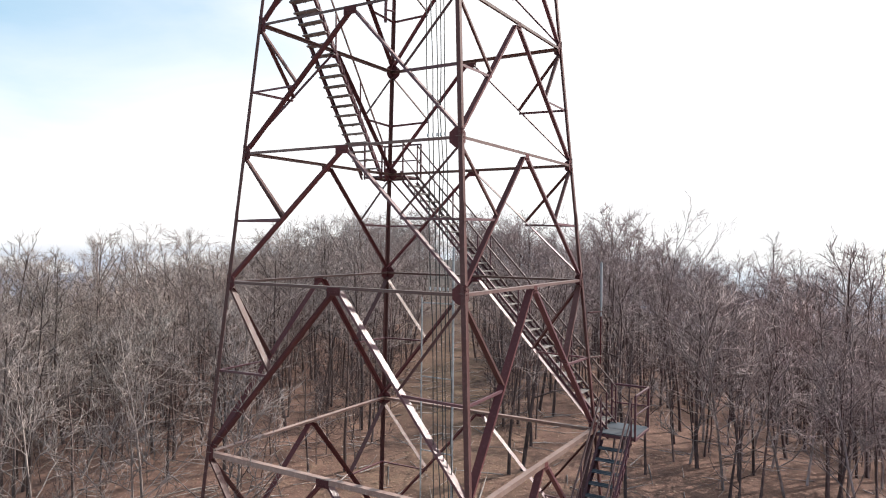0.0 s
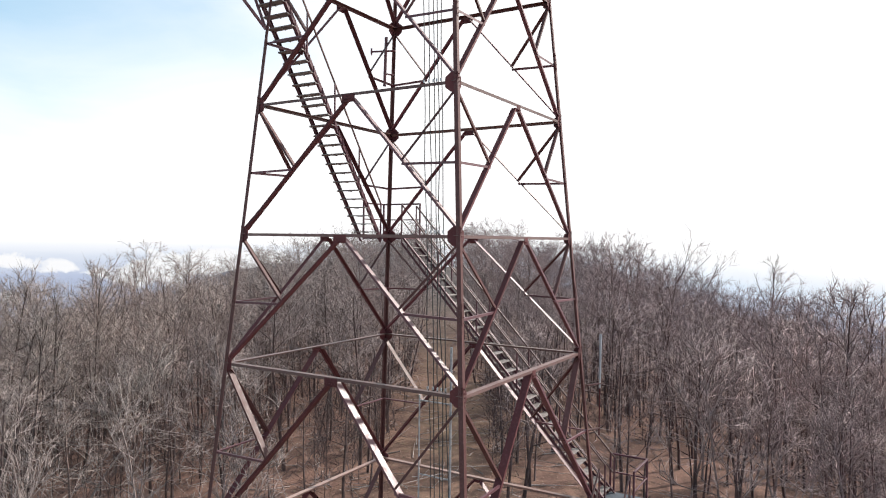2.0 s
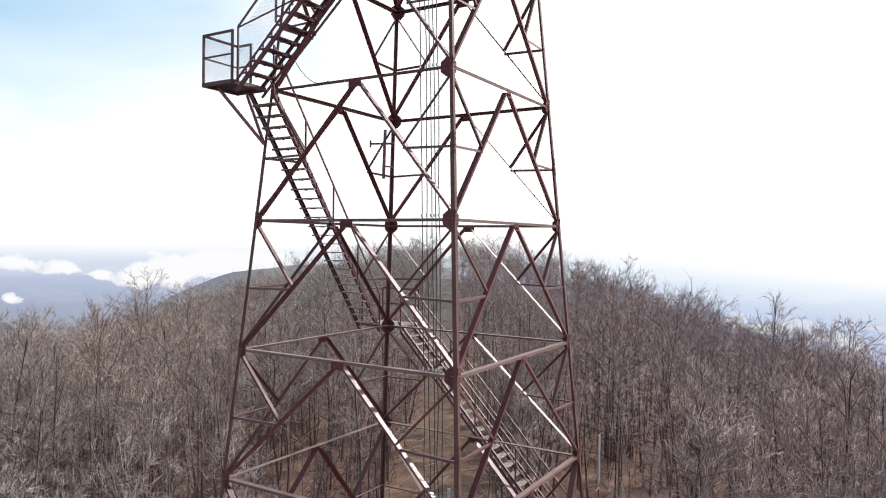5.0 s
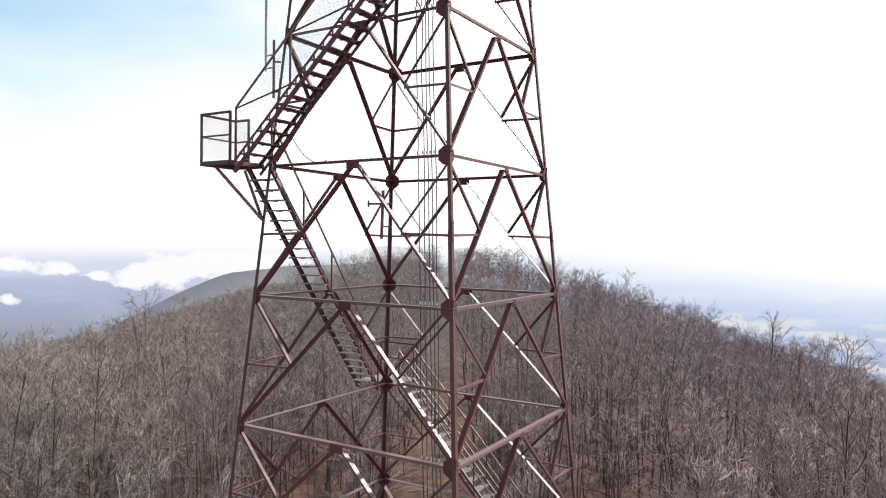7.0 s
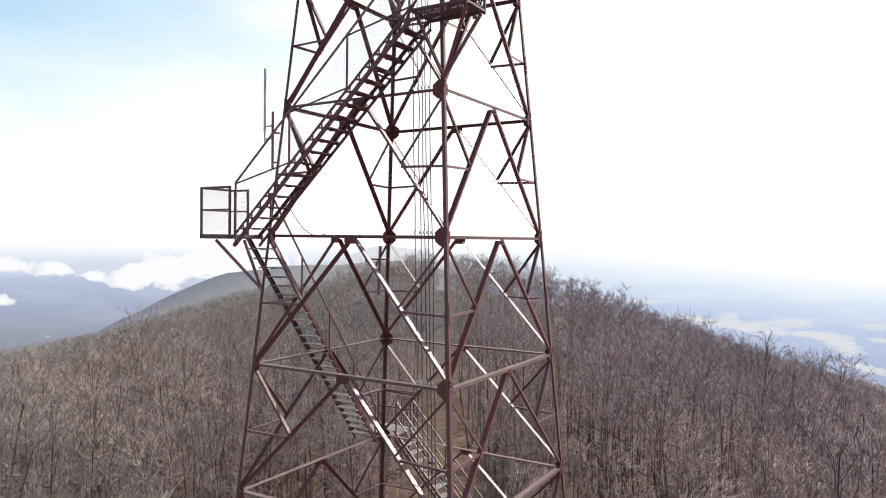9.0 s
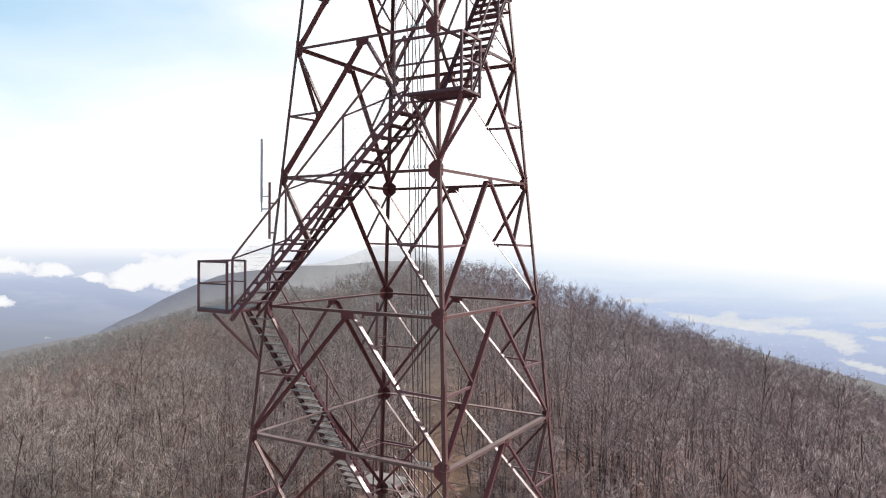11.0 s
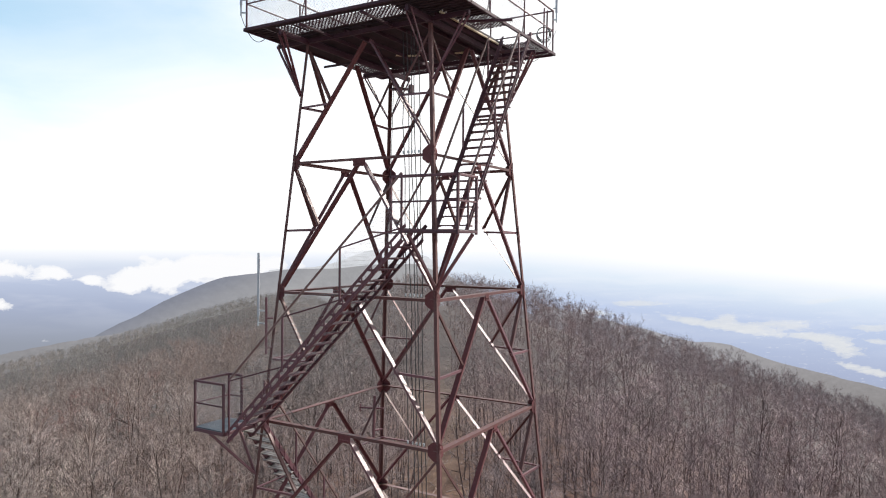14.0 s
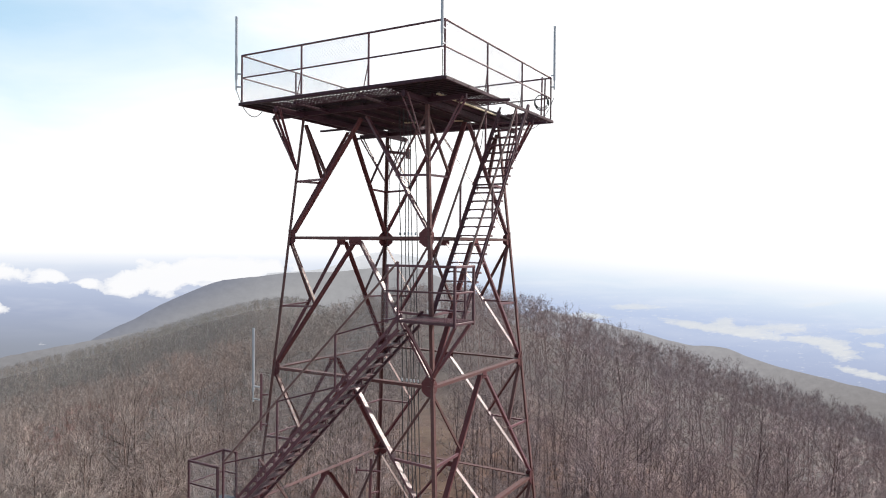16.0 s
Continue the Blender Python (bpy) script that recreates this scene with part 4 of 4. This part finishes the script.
def make_trees():
    spots, tries = [], 0
    while len(spots) < 225 and tries < 30000:
        tries += 1
        dist = 12 + 62 * rng.uniform() ** 0.62
        az = radians(rng.uniform(-43, 43))
        d = FWD * math.cos(az) + RGT * math.sin(az)
        x, y = EYE0.x + d.x * dist, EYE0.y + d.y * dist
        if open_ground(x, y) or any((x - a) ** 2 + (y - b) ** 2 < 2.6 ** 2 for a, b in spots):
            continue
        spots.append((x, y))
    for x, y in spots:
        k = int(rng.integers(0, len(TREES)))
        g, (u, v) = float(ground_z(x, y)), uv(x, y)
        side = math.atan2(v - 0.6, u + 17.5)
        top = rng.uniform(5.6, 9.9) + (0.8 if u > 22 else 0.0) - 0.03 * max(0.0, abs(v) - 16) - 2.4 * math.exp(-((side - 0.40) / 0.07) ** 2)
        s = min(max(top - g, 5.5) / TREES[k][0], 1.35) * rng.uniform(0.86, 0.98)
        m = Matrix.LocRotScale((x, y, g), Euler((rng.normal(0, 0.03), rng.normal(0, 0.03), rng.uniform(0, 6.28))), (s, s, s * rng.uniform(0.96, 1.03)))
        t = tagged(empty("tree"), ("slender leafless tree with grey-brown bark and fine twigs", "tall leafless hardwood with a straight dark trunk", "small leafless tree with spreading pale twigs")[0 if TREES[k][0] < 12 and TREES[k][0] > 9.2 else 1 if TREES[k][0] >= 12 else 2], "tree", "bare trees round the tower")
        for nm, me in (("trunk", TREES[k][1]), ("crown", TREES[k][2])):
            o = new(nm, me)
            o.parent = t
        t.matrix_world = m
    # two tall trees that stand above the rest on the right flank
    for s, dist, hgt, k in ((0.279, 80, 12.9, 6), (0.476, 58, 13.8, 3), (-0.62, 38, 11.8, 0)):
        d = (FWD + RGT * s) * dist
        x, y = EYE0.x + d.x, EYE0.y + d.y
        z = hgt / TREES[k][0]
        t = tagged(empty("tree"), "tall leafless tree standing above the forest crowns", "tree", "bare trees round the tower")
        for nm, me in (("trunk", TREES[k][1]), ("crown", TREES[k][2])):
            new(nm, me).parent = t
        t.matrix_world = Matrix.LocRotScale((x, y, float(ground_z(x, y))), Euler((0, 0, s * 9)), (z, z, z))


make_trees()


def scatter(name, templates, rows, mats, label, category):
    """Many copies of tree templates, joined into one mesh of kind stuff. Rows: x, y, turn, scale, template."""
    V, F, M, base = [], [], [], 0
    for x, y, turn, s, k in rows:
        c, sn = math.cos(turn) * s, math.sin(turn) * s
        g = float(ground_z(x, y))
        for slot, (v, f) in enumerate(templates[int(k)]):
            V.append(np.column_stack([v[:, 0] * c - v[:, 1] * sn + x, v[:, 0] * sn + v[:, 1] * c + y, v[:, 2] * s + g]).astype(np.float32))
            F.append(f + base)
            M.append(np.full(len(f), slot, np.int32))
            base += len(v)
    me = tri_mesh(name, np.concatenate(V), np.concatenate(F), mats[0])
    me.materials.append(mats[1])
    me.polygons.foreach_set("material_index", np.concatenate(M))
    return tagged(new(name, me), label, category, kind="stuff")


def make_woods():
    def tier(start, end, gap0, gap1, lo=0.8, hi=1.15, n=8, miss=0.0):
        rows, dist = [], start
        while dist < end:
            gap = gap0 + (gap1 - gap0) * (dist - start) / (end - start)
            nn = int(2 * radians(39) * dist / gap)
            for i in range(nn):
                az = radians(-39 + 78 * (i + rng.uniform(0, 1)) / nn)
                r = dist + rng.uniform(-0.5, 0.5) * gap
                d = FWD * math.cos(az) + RGT * math.sin(az)
                x, y = EYE0.x + d.x * r, EYE0.y + d.y * r
                if not open_ground(x, y) and rng.uniform() >= miss:
                    rows.append((x, y, rng.uniform(0, 6.28), rng.uniform(lo, hi), rng.integers(0, n)))
            dist += gap
        return rows

    temps = [forest_tree(rng, rng.uniform(8.6, 12.0), 13, 6, 9, rng.uniform(0.07, 0.105), 0.0105, 0.75, (4, 3, 1), base=rng.uniform(0.22, 0.42), spread=rng.uniform(1.0, 1.35)) for i in range(10)]
    scatter("woods", temps, tier(38, 76, 3.5, 3.3, 0.60, 1.0, 10, 0.05), (BARK, TWIG), "leafless hardwood forest on the ridge beyond the clearing", "forest")
    # the farther the tier, the more haze its bark colour holds
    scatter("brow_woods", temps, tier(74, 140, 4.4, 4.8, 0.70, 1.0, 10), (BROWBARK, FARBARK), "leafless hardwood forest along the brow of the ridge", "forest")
    temps = [forest_tree(rng, rng.uniform(9.0, 11.0), 9, 3, 7, 0.09, 0.017, 1.15, (2, 1, 1), base=0.3, spread=1.25) for i in range(8)]
    rows = tier(142, 430, 5.2, 7.6, 0.74, 0.98)
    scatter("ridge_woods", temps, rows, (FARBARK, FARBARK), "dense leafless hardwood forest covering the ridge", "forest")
    temps = [forest_tree(rng, rng.uniform(8.5, 10.5), 6, 3, 3, 0.1, 0.033, 1.7, (2, 1, 1), base=0.2, spread=1.5) for i in range(8)]
    scatter("distant_woods", temps, [r for r in tier(430, 740, 6.2, 8.0, 0.8, 1.0) if uv(r[0], r[1])[1] < -45], (MISTBARK, MISTBARK), "leafless forest on the far slope, painted pale with haze", "forest")
    # a stand with reddish twigs low on the left flank
    temps = [forest_tree(rng, rng.uniform(7.0, 9.0), 9, 4, 7, 0.06, 0.014, 0.9, (3, 2, 1), base=0.25) for i in range(4)]
    rows = []
    for _ in range(26):
        uu, vv = rng.normal(70, 8), rng.normal(-48, 5)
        rows.append((uu * FWD.x + vv * RGT.x, uu * FWD.y + vv * RGT.y, rng.uniform(0, 6.28), rng.uniform(0.7, 1.0), rng.integers(0, 4)))
    scatter("red_twigged_trees", temps, rows, (BARK, RED_TWIG), "stand of leafless young trees with reddish twigs", "trees")
    # understorey
    poles = [forest_tree(rng, rng.uniform(7.0, 10.0), 9, 3, 4, rng.uniform(0.075, 0.12), 0.008, 0.6, (4, 2, 1), base=rng.uniform(0.4, 0.6), spread=0.7) for i in range(10)]
    rows = []
    while len(rows) < 480:
        dist = 22 + 58 * rng.uniform() ** 0.7
        az = radians(rng.uniform(-42, 42))
        d = FWD * math.cos(az) + RGT * math.sin(az)
        x, y = EYE0.x + d.x * dist, EYE0.y + d.y * dist
        if not open_ground(x, y) and (uv(x, y)[1] > -6 or dist > 36 or rng.uniform() < 0.6):
            rows.append((x, y, rng.uniform(0, 6.28), rng.uniform(0.55, 0.92), rng.integers(0, len(poles))))
    scatter("thicket", poles, rows, (BARK, TWIG), "thicket of slender dark pole-sized trees without leaves", "thicket")
    temps = [forest_tree(rng, rng.uniform(2.4, 4.8), 8, 4, 5, 0.026, 0.006, 0.5, (3, 2, 1), base=0.12, spread=1.3) for i in range(6)]
    rows = []
    while len(rows) < 520:
        dist = 12 + 42 * rng.uniform() ** 0.6
        az = radians(rng.uniform(-43, 43))
        d = FWD * math.cos(az) + RGT * math.sin(az)
        x, y = EYE0.x + d.x * dist, EYE0.y + d.y * dist
        if not open_ground(x, y) and not (5 < uv(x, y)[1] < 24 and dist < 40) and (uv(x, y)[1] > -5 or dist > 34 or rng.uniform() < 0.35):
            rows.append((x, y, rng.uniform(0, 6.28), rng.uniform(0.7, 1.2), rng.integers(0, 6)))
    scatter("undergrowth", temps, rows, (BARK, BARK), "leafless saplings and brush under the trees", "undergrowth")


make_woods()


def make_pale_trees():
    for s, dist, hgt in ((-0.36, 17, 6.6), (-0.30, 21, 7.6), (-0.47, 16, 5.6), (-0.58, 19, 6.4), (-0.43, 23, 7.0), (-0.66, 15, 5.0), (0.62, 22, 6.5), (0.5, 27, 7.5), (0.45, 33, 8.0), (0.56, 36, 8.4), (0.64, 31, 7.6), (0.40, 39, 8.4), (0.60, 42, 8.8), (-0.52, 29, 7.4), (0.36, 30, 8.2), (0.41, 27, 7.8), (0.48, 31, 8.4), (0.53, 29, 8.0), (0.59, 27, 7.8), (0.38, 34, 8.4),
                         (-0.33, 44, 8.2), (-0.40, 47, 8.5), (-0.46, 42, 8.0), (-0.52, 48, 8.6), (-0.58, 44, 8.2), (-0.37, 52, 8.8), (-0.49, 54, 8.8), (-0.62, 50, 8.4), (-0.55, 38, 7.8), (-0.43, 37, 7.8)):
        d = (FWD + RGT * s) * dist
        x, y = EYE0.x + d.x, EYE0.y + d.y
        w, b, c = hardwood(rng, hgt, 13, 6, 6, r=0.07, base=0.16, spread=1.25, steps=(6, 5, 2), twig_r=0.008 if dist < 26 else 0.0135, twig=0.5, lean=0.12)
        t = tagged(empty("pale_tree", (x, y, float(ground_z(x, y)))), "small pale-barked leafless tree with wide crooked limbs", "tree", "pale saplings at the clearing edge")
        for nm, rows in (("trunk", w), ("crown", b + cones(c))):
            new(nm, tri_mesh(nm, *sticks(rows), TWIG if dist < 26 else BRUSH)).parent = t


make_pale_trees()


def make_litter():
    """Fallen leaves and dead sticks on the open ground."""
    V, n = [], 26000
    u, v = rng.uniform(-9, 46, n), rng.normal(0, 9, n)
    x, y = u * FWD.x + v * RGT.x, u * FWD.y + v * RGT.y
    z = ground_z(x, y) + 0.012
    a, size = rng.uniform(0, 6.28, n), rng.uniform(0.03, 0.075, n)
    tilt = rng.uniform(-0.6, 0.6, (n, 2))
    quad = np.array([(-1, 0), (0, -0.6), (1, 0), (0, 0.6)])
    for qx, qy in quad:
        ox = (qx * np.cos(a) - qy * np.sin(a)) * size
        oy = (qx * np.sin(a) + qy * np.cos(a)) * size
        V.append(np.column_stack([x + ox, y + oy, z + np.abs(ox * tilt[:, 0] + oy * tilt[:, 1]) + 0.01]))
    V = np.stack(V, 1).reshape(-1, 3)
    o = np.arange(n)[:, None] * 4
    F = np.concatenate([o + [0, 1, 2], o + [0, 2, 3]])
    m, nd, b = material("dry_leaves")
    isl = nd.add("ShaderNodeNewGeometry").outputs["Random Per Island"]
    nd.link(nd.ramp(isl, [(0.0, (0.14, 0.08, 0.057)), (0.4, (0.26, 0.152, 0.11)), (0.75, (0.34, 0.22, 0.16)), (1.0, (0.19, 0.15, 0.08))]), b.inputs["Base Color"])
    b.inputs["Roughness"].default_value = 0.8
    tagged(new("leaf_litter", tri_mesh("leaf_litter", V, F, m)), "dry brown leaves scattered over the ground", "leaves", kind="stuff")
    rows = []
    for _ in range(700):
        uu, vv = rng.uniform(2, 45), rng.normal(0, 11)
        x0, y0 = uu * FWD.x + vv * RGT.x, uu * FWD.y + vv * RGT.y
        aa, L = rng.uniform(0, 6.28), rng.uniform(0.4, 2.6)
        x1, y1 = x0 + L * math.cos(aa), y0 + L * math.sin(aa)
        rows.append((x0, y0, float(ground_z(x0, y0)) + 0.03, x1, y1, float(ground_z(x1, y1)) + rng.uniform(0.03, 0.3), rng.uniform(0.012, 0.04), 0.008))
    tagged(new("fallen_branches", tri_mesh("fallen_branches", *sticks(rows), BRUSH)), "dead branches lying on the forest floor", "branches", kind="stuff")


make_litter()


# ---------------------------------------------------------------- distance
def sheet(R, tops, bottom, steps):
    """A curved upright sheet R metres off; tops(s) gives the slope to its upper edge at the side slope s."""
    v, f = [], []
    ss = np.linspace(-1.5, 1.5, steps)
    for s in ss:
        d = (FWD + RGT * s) * R
        v += [(d.x, d.y, 20 + R * bottom), (d.x, d.y, 20 + R * tops(s))]
    for i in range(steps - 1):
        f += [(2 * i, 2 * i + 2, 2 * i + 3), (2 * i, 2 * i + 3, 2 * i + 1)]
    return v, f


def slopes(n):
    """Side slope and height slope of a place, as seen from the ridge."""
    geo = n.add("ShaderNodeNewGeometry").outputs["Position"]
    out = []
    for axis in ((RGT.x, RGT.y, 0), (0, 0, 1), (FWD.x, FWD.y, 0)):
        d = n.add("ShaderNodeVectorMath", operation="DOT_PRODUCT")
        n.link(geo, d.inputs[0])
        d.inputs[1].default_value = axis
        out.append(d.outputs["Value"])
    return n.math("DIVIDE", out[0], out[2]), n.math("DIVIDE", n.math("SUBTRACT", out[1], 20.0), out[2])


# unlit glowing colour for the backdrop sheets; distance haze is painted into it
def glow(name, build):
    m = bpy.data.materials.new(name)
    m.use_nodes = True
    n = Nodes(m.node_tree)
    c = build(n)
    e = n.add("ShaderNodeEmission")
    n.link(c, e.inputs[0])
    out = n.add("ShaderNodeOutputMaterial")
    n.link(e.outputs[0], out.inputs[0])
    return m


def plane_coords(n, s, t, stretch):
    k = n.add("ShaderNodeCombineXYZ")
    n.link(s, k.inputs[0])
    n.link(n.math("MULTIPLY", t, stretch), k.inputs[1])
    return k.outputs[0]


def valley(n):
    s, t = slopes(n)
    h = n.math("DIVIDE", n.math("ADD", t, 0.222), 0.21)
    # painted haze whitens the colour further towards the sun's side
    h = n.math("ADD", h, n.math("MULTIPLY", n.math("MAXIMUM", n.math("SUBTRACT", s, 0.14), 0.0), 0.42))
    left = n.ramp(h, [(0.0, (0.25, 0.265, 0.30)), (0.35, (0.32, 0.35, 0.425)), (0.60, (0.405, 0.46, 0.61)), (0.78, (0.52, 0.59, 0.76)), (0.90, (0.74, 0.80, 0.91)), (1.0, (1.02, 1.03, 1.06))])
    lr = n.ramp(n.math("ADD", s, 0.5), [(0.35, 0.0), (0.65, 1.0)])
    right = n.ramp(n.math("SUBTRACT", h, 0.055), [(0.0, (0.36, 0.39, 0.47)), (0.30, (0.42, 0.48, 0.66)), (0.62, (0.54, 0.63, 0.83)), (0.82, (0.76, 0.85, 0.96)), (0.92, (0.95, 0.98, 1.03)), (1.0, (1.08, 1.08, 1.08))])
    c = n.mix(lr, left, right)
    # pale fields on the valley floor: side slope, height slope, half sizes and tilt of each
    total = None
    for s0, t0, w, hh, tilt in ((0.295, -0.086, 0.040, 0.005, 0.0), (0.375, -0.111, 0.040, 0.006, -0.17), (0.46, -0.124, 0.055, 0.007, -0.14), (0.425, -0.107, 0.018, 0.008, 0.0), (0.51, -0.115, 0.05, 0.007, 0.0),
                                (0.556, -0.133, 0.035, 0.006, -0.1), (0.595, -0.148, 0.032, 0.014, -0.25), (0.635, -0.182, 0.05, 0.006, -0.2), (0.575, -0.079, 0.035, 0.004, 0.12), (0.64, -0.119, 0.035, 0.006, 0.0), (0.645, -0.139, 0.02, 0.004, -0.1), (0.23, -0.100, 0.03, 0.005, 0.0)):
        ds = n.math("SUBTRACT", s, s0)
        a = n.math("POWER", n.math("DIVIDE", ds, w), 2)
        b = n.math("POWER", n.math("DIVIDE", n.math("SUBTRACT", n.math("SUBTRACT", t, t0), n.math("MULTIPLY", ds, tilt)), hh), 2)
        g = n.math("POWER", 2.718, n.math("MULTIPLY", n.math("ADD", a, b), -1.0))
        total = g if total is None else n.math("ADD", total, g)
    fields = n.noise(plane_coords(n, s, t, 3.0), 45.0, 8, 0.7, 0.6)
    mask = n.math("ADD", total, n.math("MULTIPLY", n.math("SUBTRACT", fields, 0.5), 1.9))
    tone = n.mix(n.noise(plane_coords(n, s, t, 3.0), 55.0, 3, 0.6), (0.72, 0.74, 0.76), (0.93, 0.92, 0.86))
    fade = n.ramp(h, [(0.05, 0.85), (0.6, 0.75), (0.9, 0.2)])
    c = n.mix(n.math("MULTIPLY", n.ramp(mask, [(0.38, 0.0), (0.55, 0.55), (0.9, 0.95)]), n.math("MULTIPLY", fade, lr)), c, tone)
    # smaller scattered clearings and roofs
    specks = n.noise(plane_coords(n, s, t, 4.0), 75.0, 4, 0.6, 0.4)
    c = n.mix(n.math("MULTIPLY", n.ramp(specks, [(0.60, 0.0), (0.70, 0.4)]), n.math("MULTIPLY", lr, n.ramp(h, [(0.1, 0.4), (0.3, 1.0), (0.7, 0.8), (0.85, 0.0)]))), c, (0.9, 0.91, 0.93))
    # cloud banks lying in the valley
    total = None
    for s0, t0, w, hh in ((-0.535, -0.049, 0.030, 0.011), (-0.60, -0.043, 0.040, 0.014), (-0.415, -0.056, 0.055, 0.022), (-0.33, -0.042, 0.075, 0.020), (-0.26, -0.034, 0.07, 0.016), (-0.485, -0.058, 0.014, 0.007), (-0.615, -0.094, 0.016, 0.009), (-0.70, -0.045, 0.05, 0.012)):
        a = n.math("POWER", n.math("DIVIDE", n.math("SUBTRACT", s, s0), w), 2)
        b = n.math("POWER", n.math("DIVIDE", n.math("SUBTRACT", t, t0), hh), 2)
        g = n.math("POWER", 2.718, n.math("MULTIPLY", n.math("ADD", a, b), -1.0))
        total = g if total is None else n.math("ADD", total, g)
    puff = n.noise(plane_coords(n, s, t, 1.5), 26.0, 8, 0.6, 0.3)
    cl = n.math("ADD", total, n.math("MULTIPLY", n.math("SUBTRACT", puff, 0.5), 2.2))
    c = n.mix(n.ramp(cl, [(0.46, 0.0), (0.60, 0.62), (0.85, 0.97)]), c, (0.99, 0.99, 1.0))
    streak = n.noise(plane_coords(n, s, t, 7.0), 7.0, 4, 0.55, 0.2)
    c = n.mix(n.math("MULTIPLY", n.ramp(streak, [(0.45, 0.0), (0.7, 0.3)]), n.ramp(h, [(0.4, 0.0), (0.8, 1.0)])), c, (0.95, 0.96, 1.0))
    return c


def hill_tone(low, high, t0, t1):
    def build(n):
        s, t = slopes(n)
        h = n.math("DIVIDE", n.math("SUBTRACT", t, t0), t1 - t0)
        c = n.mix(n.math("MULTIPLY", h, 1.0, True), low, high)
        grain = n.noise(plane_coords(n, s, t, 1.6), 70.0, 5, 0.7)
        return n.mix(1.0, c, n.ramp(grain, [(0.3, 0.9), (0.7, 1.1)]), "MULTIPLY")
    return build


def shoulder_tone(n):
    """Blue-grey along the falling edge, paled with painted mist behind the near ridge."""
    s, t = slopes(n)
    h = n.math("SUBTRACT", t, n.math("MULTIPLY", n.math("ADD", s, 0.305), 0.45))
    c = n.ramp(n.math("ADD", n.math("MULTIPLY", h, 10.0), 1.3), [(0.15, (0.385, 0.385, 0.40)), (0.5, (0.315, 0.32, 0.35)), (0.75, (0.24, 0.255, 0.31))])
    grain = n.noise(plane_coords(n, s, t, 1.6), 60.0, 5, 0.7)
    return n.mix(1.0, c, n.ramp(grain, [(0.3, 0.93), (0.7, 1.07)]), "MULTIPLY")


def flank_top(s):
    """The long misty side of the near ridge, far down to the left."""
    return -0.165 + 0.19 * (s + 0.62) - 1.2 * max(0.0, s + 0.3) + rough_edge(s, 25, 0.003)


def rough_edge(s, k, a):
    return a * (noise.noise(Vector((s * k, 3.1, 0))) + 0.5 * noise.noise(Vector((s * k * 2.7, 9.0, 0))))


def shoulder_top(s):
    """A long wooded shoulder that falls to the left valley."""
    k = 0.025
    fall = k * math.log1p(math.exp(-(s + 0.305) / k))
    return -0.0400 + 0.06 * (s + 0.183) - 0.45 * fall - 0.5 * max(0.0, s + 0.02) + rough_edge(s, 18, 0.0025)


def summit_top(s):
    """The rounded summit behind it."""
    return -0.049 + 0.10 * (s + 0.3) * (s > -0.3) + 0.016 * math.exp(-((s + 0.075) / 0.05) ** 2) - 0.9 * max(0.0, s + 0.01) - 3.0 * max(0.0, -0.24 - s) + rough_edge(s, 15, 0.002)


def spur_top(s):
    """A wooded spur that falls away to the right valley."""
    return -0.106 - 0.24 * (s - 0.233) - 1.5 * max(0.0, 0.16 - s) + 0.008 * math.exp(-((s - 0.43) / 0.04) ** 2) + rough_edge(s, 15, 0.003)


# upright glowing sheets, each with its haze painted in as a gradient
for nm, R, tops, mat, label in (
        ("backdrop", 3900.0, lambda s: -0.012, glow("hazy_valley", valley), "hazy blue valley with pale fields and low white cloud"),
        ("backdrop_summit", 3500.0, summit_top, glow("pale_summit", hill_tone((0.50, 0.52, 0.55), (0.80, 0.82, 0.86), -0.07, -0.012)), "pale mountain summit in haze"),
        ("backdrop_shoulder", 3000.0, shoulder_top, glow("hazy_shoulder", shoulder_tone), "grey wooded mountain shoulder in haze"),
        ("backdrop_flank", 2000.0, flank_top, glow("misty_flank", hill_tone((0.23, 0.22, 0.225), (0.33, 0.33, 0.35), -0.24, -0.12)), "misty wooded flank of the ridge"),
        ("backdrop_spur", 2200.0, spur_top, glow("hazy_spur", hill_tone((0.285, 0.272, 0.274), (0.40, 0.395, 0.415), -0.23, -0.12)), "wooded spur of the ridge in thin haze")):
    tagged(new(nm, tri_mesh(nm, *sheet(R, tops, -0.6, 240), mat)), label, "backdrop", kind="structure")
